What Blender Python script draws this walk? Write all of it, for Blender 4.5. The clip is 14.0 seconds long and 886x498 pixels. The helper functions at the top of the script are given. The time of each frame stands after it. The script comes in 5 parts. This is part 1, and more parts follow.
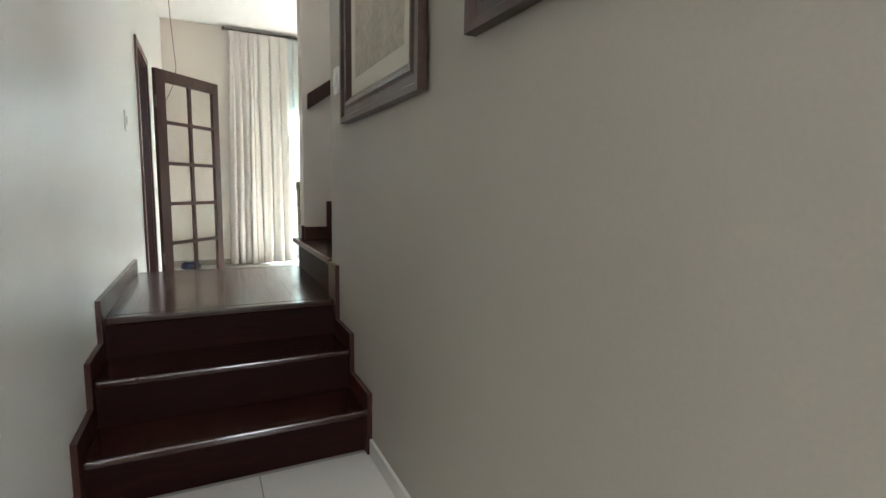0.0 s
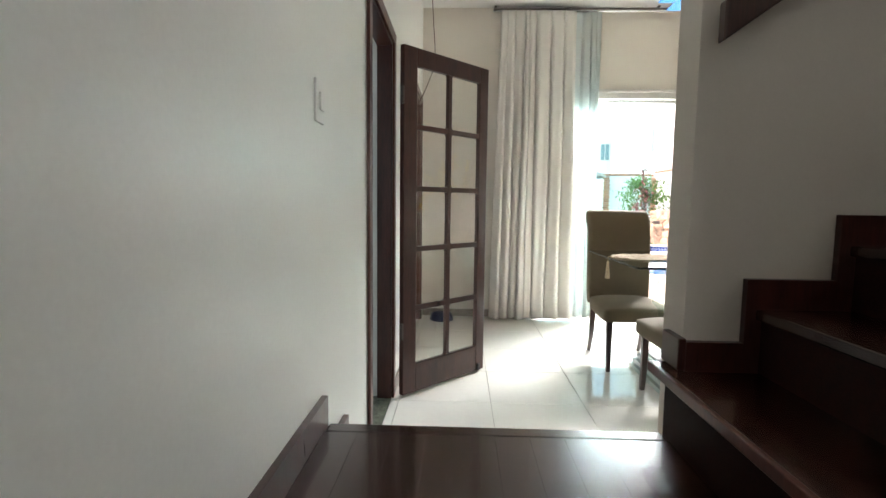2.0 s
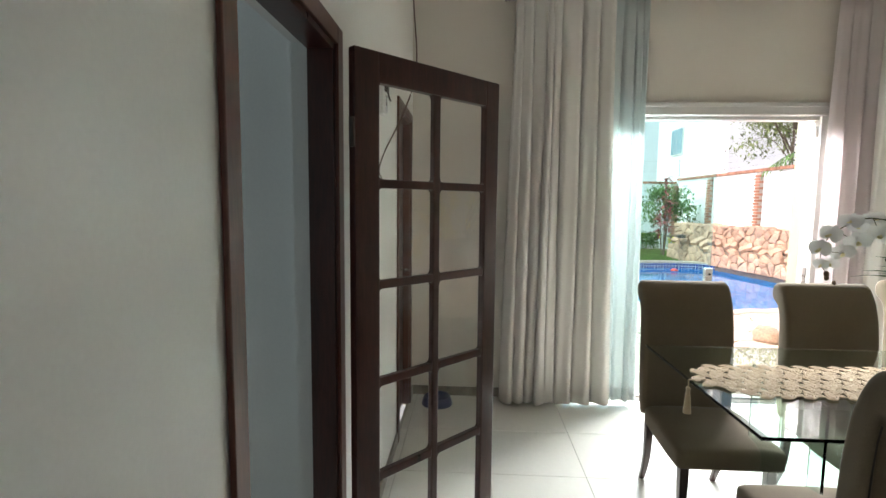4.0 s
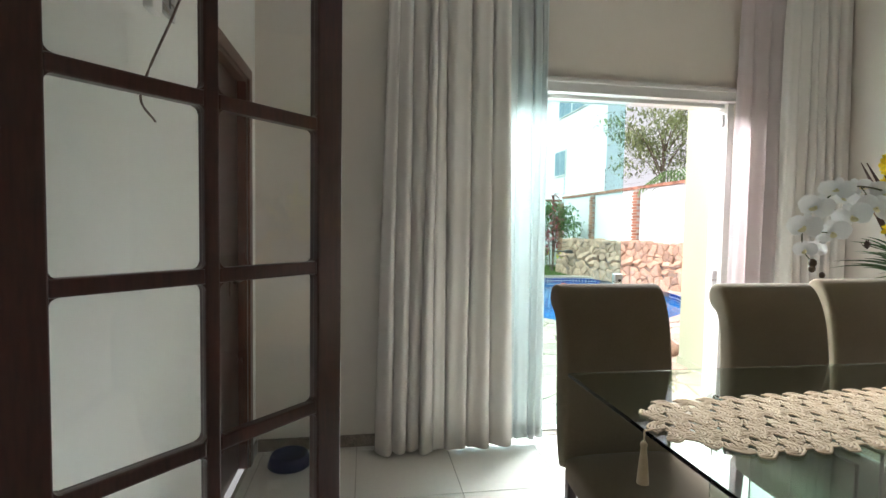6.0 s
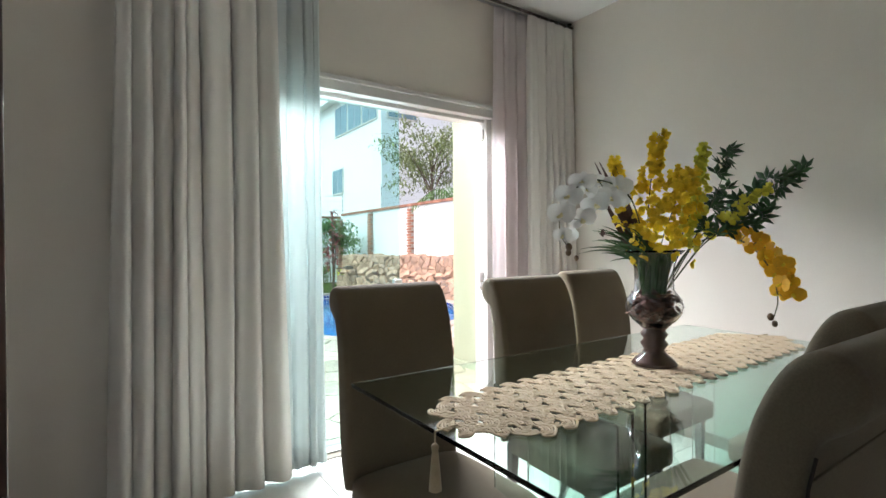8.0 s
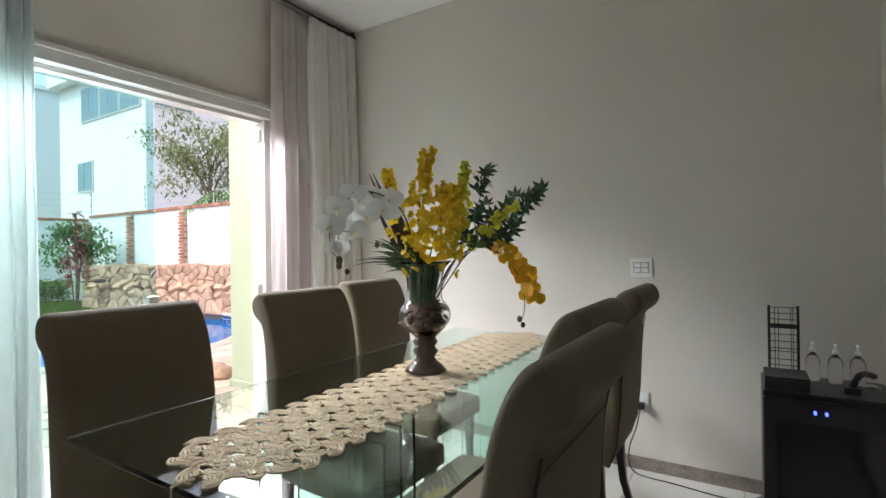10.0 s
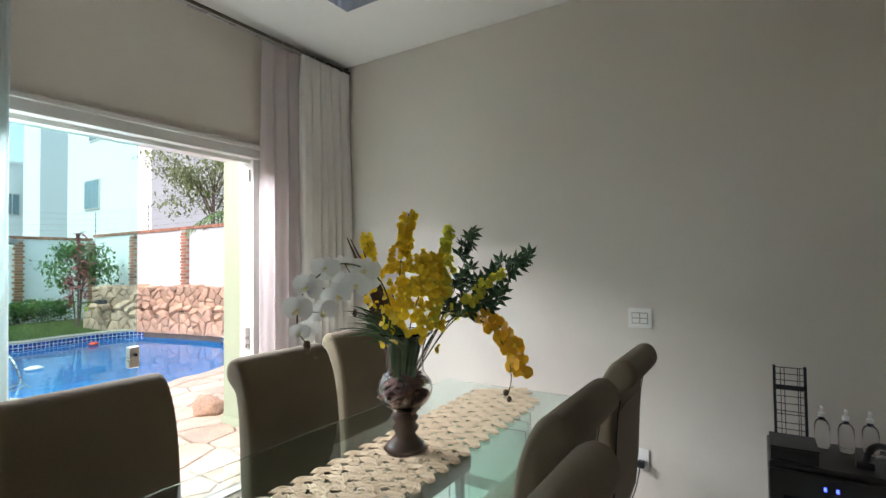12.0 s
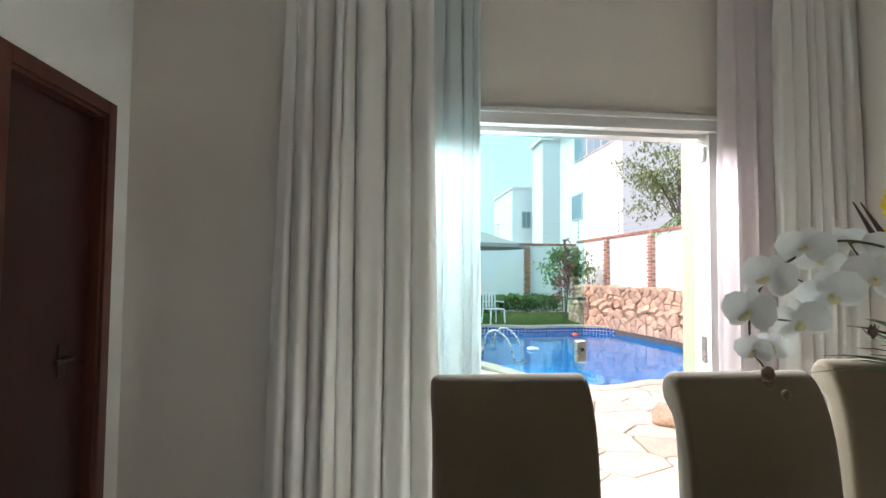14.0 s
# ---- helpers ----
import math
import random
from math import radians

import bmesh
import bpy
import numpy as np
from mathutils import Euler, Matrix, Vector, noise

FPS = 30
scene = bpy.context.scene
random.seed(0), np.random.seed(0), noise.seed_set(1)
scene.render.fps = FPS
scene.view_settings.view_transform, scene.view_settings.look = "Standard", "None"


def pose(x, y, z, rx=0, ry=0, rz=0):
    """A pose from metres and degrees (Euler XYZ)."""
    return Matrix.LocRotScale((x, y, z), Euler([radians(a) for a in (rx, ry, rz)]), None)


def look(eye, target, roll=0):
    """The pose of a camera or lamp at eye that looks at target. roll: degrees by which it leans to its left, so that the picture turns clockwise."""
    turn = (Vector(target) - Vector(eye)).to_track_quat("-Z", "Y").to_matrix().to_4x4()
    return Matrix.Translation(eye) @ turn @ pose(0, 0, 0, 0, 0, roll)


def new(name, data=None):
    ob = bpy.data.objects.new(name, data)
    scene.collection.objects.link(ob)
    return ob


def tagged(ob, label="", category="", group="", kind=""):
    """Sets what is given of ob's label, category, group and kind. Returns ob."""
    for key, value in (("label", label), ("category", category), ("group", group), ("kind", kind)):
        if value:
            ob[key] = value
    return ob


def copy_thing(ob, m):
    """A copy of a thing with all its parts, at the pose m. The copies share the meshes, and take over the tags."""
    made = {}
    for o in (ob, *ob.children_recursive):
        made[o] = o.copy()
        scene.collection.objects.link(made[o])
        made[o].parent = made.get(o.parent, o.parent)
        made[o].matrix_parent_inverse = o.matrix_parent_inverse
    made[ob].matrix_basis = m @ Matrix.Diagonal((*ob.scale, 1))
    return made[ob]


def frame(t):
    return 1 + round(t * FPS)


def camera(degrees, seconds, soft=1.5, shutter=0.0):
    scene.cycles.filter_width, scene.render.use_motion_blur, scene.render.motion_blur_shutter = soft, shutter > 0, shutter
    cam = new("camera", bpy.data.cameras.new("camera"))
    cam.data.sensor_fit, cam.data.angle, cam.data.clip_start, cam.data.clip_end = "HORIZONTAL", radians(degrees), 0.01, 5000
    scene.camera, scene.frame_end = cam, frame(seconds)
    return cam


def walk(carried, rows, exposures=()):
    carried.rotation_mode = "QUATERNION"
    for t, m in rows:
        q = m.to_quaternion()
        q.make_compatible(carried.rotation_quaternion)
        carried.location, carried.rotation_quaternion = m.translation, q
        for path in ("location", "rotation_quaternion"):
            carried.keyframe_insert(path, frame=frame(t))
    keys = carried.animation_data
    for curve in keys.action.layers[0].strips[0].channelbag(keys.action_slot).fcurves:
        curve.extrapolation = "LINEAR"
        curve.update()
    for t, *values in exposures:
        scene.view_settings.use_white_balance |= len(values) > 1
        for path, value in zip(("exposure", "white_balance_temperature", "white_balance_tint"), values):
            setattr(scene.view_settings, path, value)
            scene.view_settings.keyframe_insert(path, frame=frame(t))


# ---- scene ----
cam = camera(84.3, 14.0)
PATH = [
    (0, (0.416, -7.329, 1.093), (1.286, -5.545, 0.847), 1.0),
    (0.5, (0.442, -6.782, 1.077), (0.738, -4.822, 0.81), 1.0),
    (1, (0.44, -6.301, 1.119), (0.562, -4.321, 0.868), 0.7),
    (1.5, (0.423, -5.675, 1.136), (0.429, -3.687, 0.918), 0.7),
    (2, (0.405, -5.133, 1.189), (0.336, -3.142, 1.003), 0.7),
    (2.5, (0.41, -4.805, 1.324), (0.302, -2.815, 1.158), 0.8),
    (2.7, (0.406, -4.684, 1.374), (0.286, -2.694, 1.213), 0.6),
    (4.8, (0.536, -3.498, 1.607), (0.462, -1.509, 1.407), 0.7),
    (5, (0.556, -3.409, 1.605), (0.527, -1.419, 1.414), 0.8),
    (5.5, (0.611, -3.231, 1.474), (0.735, -1.24, 1.32), 0.9),
    (6, (0.647, -3.05, 1.389), (0.961, -1.077, 1.293), 0.9),
    (6.5, (0.666, -2.931, 1.354), (1.178, -0.999, 1.303), 0.6),
    (7, (0.691, -2.891, 1.329), (1.41, -1.024, 1.3), 0.2),
    (7.5, (0.711, -2.871, 1.305), (1.634, -1.097, 1.288), -0.1),
    (8, (0.736, -2.864, 1.302), (1.863, -1.212, 1.289), -0.4),
    (8.5, (0.775, -2.859, 1.292), (2.099, -1.36, 1.284), -0.6),
    (9, (0.798, -2.86, 1.288), (2.288, -1.526, 1.277), -0.8),
    (9.2, (0.807, -2.861, 1.283), (2.355, -1.595, 1.272), -0.8),
    (11.3, (0.915, -2.905, 1.484), (2.68, -1.965, 1.512), -0.9),
    (11.5, (0.931, -2.916, 1.508), (2.685, -1.955, 1.544), -0.9),
    (12, (0.972, -2.891, 1.527), (2.658, -1.816, 1.585), -0.7),
    (12.5, (1.051, -2.846, 1.52), (2.574, -1.552, 1.592), -0.4),
    (13, (1.094, -2.771, 1.491), (2.34, -1.209, 1.572), -0.2),
    (13.5, (1.196, -2.659, 1.469), (2.017, -0.837, 1.553), 0.3),
    (14, (1.312, -2.577, 1.47), (1.522, -0.59, 1.553), 0.5),
]
walk(cam, [(t, look(eye, target, roll)) for t, eye, target, roll in PATH],
     exposures=[(0, 4.15, 6400, 14), (0.5, 4.32, 6450, 14), (1, 4.32, 6500, 14), (1.5, 3.82, 6600, 14), (2, 3.5, 6600, 14), (2.7, 3.1, 6600, 14), (5, 2.5, 6600, 14), (7, 2.38, 6350, 14), (9, 2.2, 6300, 14), (12, 2.18, 6300, 14), (14, 2.32, 6250, 14)])

# ---- light ----
world = bpy.data.worlds.new("sky_world")
scene.world = world
world.use_nodes = True
_nt = world.node_tree
_sky = _nt.nodes.new("ShaderNodeTexSky")
_sky.sky_type = "NISHITA"
_sky.sun_disc = False
_sky.sun_elevation = radians(55)
_sky.sun_rotation = radians(-94)
_sky.air_density, _sky.dust_density, _sky.ozone_density = 0.7, 5.0, 0.7
_bg = _nt.nodes["Background"]
_bg.inputs["Strength"].default_value = 0.1
_cloud = _nt.nodes.new("ShaderNodeTexNoise")
_cloud.inputs["Scale"].default_value, _cloud.inputs["Detail"].default_value = 1.6, 5
_thin = _nt.nodes.new("ShaderNodeMapRange")
_thin.inputs["From Min"].default_value, _thin.inputs["From Max"].default_value = 0.3, 0.7
_thin.inputs["To Min"].default_value, _thin.inputs["To Max"].default_value = 0.2, 0.55
_veil = _nt.nodes.new("ShaderNodeMixRGB")
_veil.inputs["Color2"].default_value = (3.2, 3.2, 3.2, 1)
_nt.links.new(_cloud.outputs["Fac"], _thin.inputs["Value"])
_nt.links.new(_thin.outputs["Result"], _veil.inputs["Fac"])
_nt.links.new(_sky.outputs["Color"], _veil.inputs["Color1"])
_nt.links.new(_veil.outputs["Color"], _bg.inputs["Color"])

sun_data = bpy.data.lights.new("sun", "SUN")
sun_data.energy, sun_data.angle, sun_data.color = 0.28, radians(0.6), (1.0, 0.95, 0.86)
sun = new("sun", sun_data)
sun.matrix_world = look((-8, -0.6, 11), (0, 0, 0))


def area_lamp(name, eye, target, w, h, watts, colour):
    d = bpy.data.lights.new(name, "AREA")
    d.shape, d.size, d.size_y, d.energy, d.color = "RECTANGLE", w, h, watts, colour
    ob = new(name, d)
    ob.matrix_world = look(eye, target)
    return ob


# added fill lamps, unseen, standing in for daylight; no openings are built
area_lamp("window_light_corridor", (0.92, -9.3, 1.85), (0.0, -7.3, 1.5), 0.8, 1.1, 4.6, (0.93, 0.97, 1.0))
area_lamp("window_light_stairwell", (3.9, -4.3, 3.9), (1.5, -4.3, 2.2), 0.9, 0.9, 3.4, (0.95, 0.98, 1.0))
area_lamp("window_light_kitchen", (-2.5, -2.9, 1.7), (-0.5, -2.4, 1.2), 0.9, 0.9, 1.5, (0.7, 0.88, 1.0))
# unseen lamp above the terrace door head, added to boost the sky light indoors
area_lamp("sky_light_terrace", (2.3, 1.2, 3.0), (2.3, -2.2, 2.95), 2.6, 0.8, 160, (0.97, 0.98, 1.0))


# ---- materials ----
def material(name, colour, rough=0.5, metal=0.0, vary=0.12, scale=3.0, fine=60.0, bump=0.1, stretch=(1, 1, 1),
             spec=0.5, coat=0.0, island=0.0, transmission=0.0, sheen=0.0, second=None, translucent=0.0, rough_vary=0.06):
    m = bpy.data.materials.new(name)
    m.use_nodes = True
    nt = m.node_tree
    n, l = nt.nodes, nt.links
    b = n["Principled BSDF"]
    b.inputs["Roughness"].default_value = rough
    b.inputs["Metallic"].default_value = metal
    b.inputs["Specular IOR Level"].default_value = spec
    b.inputs["Coat Weight"].default_value = coat
    b.inputs["Coat Roughness"].default_value = 0.08
    b.inputs["Transmission Weight"].default_value = transmission
    b.inputs["Sheen Weight"].default_value = sheen
    tc = n.new("ShaderNodeTexCoord")
    mp = n.new("ShaderNodeMapping")
    mp.inputs["Scale"].default_value = stretch
    l.new(tc.outputs["Object"], mp.inputs["Vector"])
    big = n.new("ShaderNodeTexNoise")
    big.inputs["Scale"].default_value, big.inputs["Detail"].default_value = scale, 5
    small = n.new("ShaderNodeTexNoise")
    small.inputs["Scale"].default_value, small.inputs["Detail"].default_value = fine, 4
    l.new(mp.outputs["Vector"], big.inputs["Vector"])
    l.new(mp.outputs["Vector"], small.inputs["Vector"])
    mix = n.new("ShaderNodeMath")
    mix.operation = "MULTIPLY_ADD"
    mix.inputs[1].default_value = 0.5
    l.new(small.outputs["Fac"], mix.inputs[0])
    half = n.new("ShaderNodeMath")
    half.operation = "MULTIPLY"
    half.inputs[1].default_value = 0.5
    l.new(big.outputs["Fac"], half.inputs[0])
    l.new(half.outputs["Value"], mix.inputs[2])
    ramp = n.new("ShaderNodeValToRGB")
    lo = [max(0.0, c * (1 - vary)) for c in colour]
    hi = second or [min(1.0, c * (1 + vary)) for c in colour]
    ramp.color_ramp.elements[0].color, ramp.color_ramp.elements[0].position = (*lo, 1), 0.32
    ramp.color_ramp.elements[1].color, ramp.color_ramp.elements[1].position = (*hi, 1), 0.68
    l.new(mix.outputs["Value"], ramp.inputs["Fac"])
    out = ramp.outputs["Color"]
    if island:
        oi = n.new("ShaderNodeObjectInfo")
        geo = n.new("ShaderNodeNewGeometry")
        add = n.new("ShaderNodeMath")
        add.operation = "ADD"
        l.new(oi.outputs["Random"], add.inputs[0])
        l.new(geo.outputs["Random Per Island"], add.inputs[1])
        fr = n.new("ShaderNodeMath")
        fr.operation = "FRACT"
        l.new(add.outputs["Value"], fr.inputs[0])
        mr = n.new("ShaderNodeMapRange")
        mr.inputs["To Min"].default_value, mr.inputs["To Max"].default_value = 1 - island, 1 + island
        l.new(fr.outputs["Value"], mr.inputs["Value"])
        hs = n.new("ShaderNodeHueSaturation")
        l.new(mr.outputs["Result"], hs.inputs["Value"])
        l.new(out, hs.inputs["Color"])
        out = hs.outputs["Color"]
    l.new(out, b.inputs["Base Color"])
    rr = n.new("ShaderNodeMapRange")
    rr.inputs["To Min"].default_value, rr.inputs["To Max"].default_value = max(0, rough - rough_vary), min(1, rough + rough_vary)
    l.new(big.outputs["Fac"], rr.inputs["Value"])
    l.new(rr.outputs["Result"], b.inputs["Roughness"])
    if bump:
        bp = n.new("ShaderNodeBump")
        bp.inputs["Strength"].default_value, bp.inputs["Distance"].default_value = bump, 0.004
        l.new(mix.outputs["Value"], bp.inputs["Height"])
        l.new(bp.outputs["Normal"], b.inputs["Normal"])
    if translucent:
        tr = n.new("ShaderNodeBsdfTranslucent")
        l.new(out, tr.inputs["Color"])
        ms = n.new("ShaderNodeMixShader")
        ms.inputs["Fac"].default_value = translucent
        l.new(b.outputs["BSDF"], ms.inputs[1])
        l.new(tr.outputs["BSDF"], ms.inputs[2])
        l.new(ms.outputs["Shader"], n["Material Output"].inputs["Surface"])
    return m


def glass(name, colour, rough=0.0, ior=1.45):
    m = bpy.data.materials.new(name)
    m.use_nodes = True
    b = m.node_tree.nodes["Principled BSDF"]
    b.inputs["Base Color"].default_value = (*colour, 1)
    b.inputs["Roughness"].default_value = rough
    b.inputs["Transmission Weight"].default_value = 1.0
    b.inputs["IOR"].default_value = ior
    return m


PAINT = material("wall_paint", (0.665, 0.61, 0.54), 0.55, vary=0.03, scale=1.3, fine=140, bump=0.12)
# beige paint darkened; the wall's weaker light is put into its colour
PAINT_CORRIDOR_SHADED = material("corridor_beige_shaded", (0.43, 0.395, 0.34), 0.5, vary=0.04, scale=1.5, fine=120, bump=0.14)
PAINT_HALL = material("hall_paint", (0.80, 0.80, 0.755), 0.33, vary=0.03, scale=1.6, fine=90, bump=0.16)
CEILING = material("ceiling_paint", (0.82, 0.81, 0.78), 0.7, vary=0.02, scale=1, fine=120, bump=0.05)
WOOD = material("mahogany", (0.045, 0.012, 0.008), 0.3, vary=0.45, scale=6, fine=40, bump=0.08, stretch=(3, 3, 0.35), coat=0.25)
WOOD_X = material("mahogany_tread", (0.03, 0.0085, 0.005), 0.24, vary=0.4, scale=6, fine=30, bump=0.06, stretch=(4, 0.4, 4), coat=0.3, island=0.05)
# darker copy of the tread wood; shade of upright faces is in its colour
WOOD_RISER_SHADED = material("mahogany_riser_shaded", (0.017, 0.0042, 0.003), 0.6, spec=0.12, vary=0.4, scale=6, fine=30, bump=0.06, stretch=(0.4, 4, 4))
WOOD_DOOR = material("brown_door_wood", (0.036, 0.007, 0.005), 0.35, vary=0.4, scale=5, fine=40, bump=0.08, stretch=(3, 3, 0.3), coat=0.2)
TRIM_WOOD = material("door_trim_wood", (0.095, 0.028, 0.016), 0.35, vary=0.35, scale=5, fine=40, bump=0.08, stretch=(3, 3, 0.4), coat=0.2)
DARK_LEG = material("dark_leg_wood", (0.030, 0.012, 0.009), 0.3, vary=0.4, scale=8, fine=50, bump=0.05, stretch=(3, 3, 0.4), coat=0.3)
TILE = material("porcelain_tile", (0.74, 0.72, 0.66), 0.1, vary=0.03, scale=2.5, fine=30, bump=0.01, island=0.02, rough_vary=0.03)
GROUT = material("grout", (0.42, 0.39, 0.34), 0.8, vary=0.1, scale=8, fine=90)
GRANITE = material("brown_granite", (0.24, 0.20, 0.165), 0.3, vary=0.45, scale=18, fine=110, bump=0.02)
GRANITE_GREEN = material("green_granite", (0.13, 0.14, 0.11), 0.25, vary=0.5, scale=22, fine=120, bump=0.02)
CURTAIN = material("curtain_linen", (0.80, 0.77, 0.72), 0.85, vary=0.05, scale=2, fine=260, bump=0.25, sheen=0.2, stretch=(1, 1, 0.5), translucent=0.18)
# cool daylight through the tinted glass is put into this voile's colour
SHEER_COOL_LIT = material("cool_lit_voile", (0.65, 0.70, 0.69), 0.8, vary=0.02, scale=3, fine=300, bump=0.1, translucent=0.35)
# warm daylight past the glass is put into this voile's colour
VOILE_WARM_LIT = material("warm_lit_voile", (0.84, 0.79, 0.79), 0.8, vary=0.02, scale=3, fine=300, bump=0.1, translucent=0.66)
VELVET = material("taupe_velvet", (0.142, 0.110, 0.067), 0.9, vary=0.2, scale=3, fine=260, bump=0.12, sheen=0.07)
VELVET_SEAM = material("velvet_piping", (0.035, 0.027, 0.020), 0.9, vary=0.2, scale=6, fine=160, bump=0.2)
ALU = material("white_aluminium", (0.60, 0.58, 0.55), 0.35, metal=0.0, vary=0.03, scale=4, fine=120, bump=0.02)
STEEL = material("brushed_steel", (0.55, 0.55, 0.55), 0.28, metal=1.0, vary=0.08, scale=6, fine=180, bump=0.05, stretch=(1, 1, 6))
DARK_METAL = material("dark_bronze_metal", (0.10, 0.085, 0.075), 0.4, metal=0.8, vary=0.15, scale=6, fine=120, bump=0.04)
BLACK = material("black_plastic", (0.012, 0.012, 0.013), 0.3, vary=0.2, scale=5, fine=150, bump=0.05)
WHITE_PLASTIC = material("white_plastic", (0.80, 0.79, 0.76), 0.35, vary=0.02, scale=6, fine=150, bump=0.02)
CROCHET = material("cotton_crochet", (0.52, 0.40, 0.25), 0.9, vary=0.14, scale=25, fine=320, bump=0.5, sheen=0.2)
PANE = glass("clear_pane", (0.97, 0.98, 0.97))
DOOR_GLASS = glass("green_tinted_glass", (0.60, 0.94, 0.92))
SLAB_GLASS = material("frosted_slab_glass", (0.50, 0.60, 0.56), 0.22, vary=0.06, scale=3, fine=60, bump=0.02)
TABLE_GLASS = glass("table_glass", (0.80, 0.94, 0.90), ior=1.5)
VASE_GLASS = glass("vase_glass", (0.96, 0.96, 0.95), ior=1.45)
LAMP_GLASS = material("blue_mirror_glass", (0.45, 0.55, 0.75), 0.05, metal=0.9, vary=0.03, scale=2, fine=20, bump=0.0)
GREEN_PAINT = material("pale_green_render", (0.34, 0.40, 0.285), 0.8, vary=0.06, scale=2, fine=60, bump=0.3)
WHITE_RENDER = material("white_render", (0.76, 0.77, 0.77), 0.85, vary=0.05, scale=1.2, fine=50, bump=0.3)
GARDEN_WALL = material("white_garden_wall", (0.76, 0.78, 0.78), 0.85, vary=0.06, scale=0.9, fine=40, bump=0.3)
BRICK = material("old_brick", (0.36, 0.17, 0.11), 0.9, vary=0.3, scale=9, fine=70, bump=0.5, island=0.3)
FLAG = material("flagstone", (0.50, 0.40, 0.32), 0.75, vary=0.25, scale=3.5, fine=45, bump=0.35, island=0.2)
ROCK = material("retaining_stone", (0.46, 0.30, 0.21), 0.85, vary=0.32, scale=5, fine=40, bump=0.6, island=0.25)
MORTAR = material("pale_mortar", (0.44, 0.40, 0.35), 0.9, vary=0.15, scale=6, fine=60, bump=0.4)
BANK_JOINT = material("dark_stone_joint", (0.27, 0.21, 0.165), 0.95, vary=0.2, scale=6, fine=60, bump=0.4)
POOL_TILE = material("blue_pool_tile", (0.03, 0.26, 0.56), 0.2, vary=0.2, scale=3, fine=40, bump=0.02, island=0.2)
POOL_BAND = material("navy_band_tile", (0.012, 0.04, 0.20), 0.15, vary=0.3, scale=6, fine=50, bump=0.02, island=0.35)
LAWN = material("lawn_grass", (0.09, 0.17, 0.03), 0.9, vary=0.4, scale=3, fine=60, bump=0.6, island=0.3)
SOIL = material("garden_ground", (0.20, 0.17, 0.12), 0.95, vary=0.25, scale=2, fine=30, bump=0.5)
LEAF = material("leaf_green", (0.10, 0.20, 0.05), 0.5, vary=0.35, scale=6, fine=40, bump=0.1, island=0.45, translucent=0.25)
LEAF_OLIVE = material("leaf_olive", (0.23, 0.28, 0.12), 0.5, vary=0.35, scale=6, fine=40, bump=0.1, island=0.5, translucent=0.3)
LEAF_DARK = material("leaf_dark", (0.038, 0.10, 0.027), 0.4, vary=0.3, scale=8, fine=60, bump=0.1, island=0.35)
LEAF_RED = material("cordyline_red", (0.38, 0.09, 0.095), 0.5, vary=0.35, scale=8, fine=60, bump=0.1, island=0.35)
BARK = material("bark", (0.15, 0.115, 0.085), 0.9, vary=0.3, scale=8, fine=50, bump=0.6)
STEM = material("flower_stem", (0.075, 0.085, 0.03), 0.55, vary=0.25, scale=20, fine=120, bump=0.1)
STEM_BROWN = material("brown_flower_leaf", (0.10, 0.06, 0.05), 0.7, vary=0.3, scale=20, fine=120, bump=0.2, island=0.2)
PETAL_WHITE = material("white_petal", (0.82, 0.81, 0.78), 0.6, vary=0.04, scale=20, fine=120, bump=0.1, translucent=0.3)
PETAL_CREAM = material("cream_lip", (0.80, 0.72, 0.42), 0.6, vary=0.15, scale=30, fine=120, bump=0.1)
PETAL_YELLOW = material("yellow_petal", (0.92, 0.70, 0.04), 0.6, vary=0.1, scale=20, fine=120, bump=0.1, island=0.1, translucent=0.5)
PETAL_LEMON = material("lemon_petal", (0.80, 0.76, 0.08), 0.6, vary=0.1, scale=20, fine=120, bump=0.1, island=0.15, translucent=0.3)
PETAL_ORANGE = material("amber_petal", (0.86, 0.50, 0.015), 0.6, vary=0.1, scale=20, fine=120, bump=0.1, island=0.12, translucent=0.3)
BUD = material("flower_bud", (0.16, 0.10, 0.05), 0.6, vary=0.2, scale=30, fine=120)
POTPOURRI = material("dried_petals", (0.12, 0.045, 0.028), 0.8, vary=0.5, scale=25, fine=120, bump=0.4, island=0.75)
SAND = material("dark_brown_sand", (0.045, 0.022, 0.016), 0.3, vary=0.3, scale=30, fine=200, bump=0.1)
CANVAS = material("umbrella_canvas", (0.30, 0.30, 0.28), 0.8, vary=0.08, scale=3, fine=120, bump=0.1)
PICTURE = material("aged_print", (0.50, 0.45, 0.36), 0.7, vary=0.25, scale=6, fine=40, bump=0.02)
MAT_BOARD = material("cream_passe_partout", (0.70, 0.66, 0.56), 0.8, vary=0.03, scale=4, fine=100, bump=0.03)
FRAME_WOOD = material("picture_frame_wood", (0.045, 0.02, 0.014), 0.3, vary=0.4, scale=8, fine=50, bump=0.1, coat=0.3)
KITCHEN_TILE = material("kitchen_wall_tile", (0.62, 0.64, 0.64), 0.25, vary=0.03, scale=2, fine=40, bump=0.02)
BLUE_MAT = material("blue_plastic", (0.016, 0.018, 0.085), 0.35, vary=0.2, scale=9, fine=160, bump=0.05)


def glow(name, colour, strength):
    m = bpy.data.materials.new(name)
    m.use_nodes = True
    b = m.node_tree.nodes["Principled BSDF"]
    b.inputs["Base Color"].default_value = (*colour, 1)
    b.inputs["Emission Color"].default_value = (*colour, 1)
    b.inputs["Emission Strength"].default_value = strength
    return m


LED_BLUE = glow("blue_led", (0.05, 0.08, 1.0), 1.5)

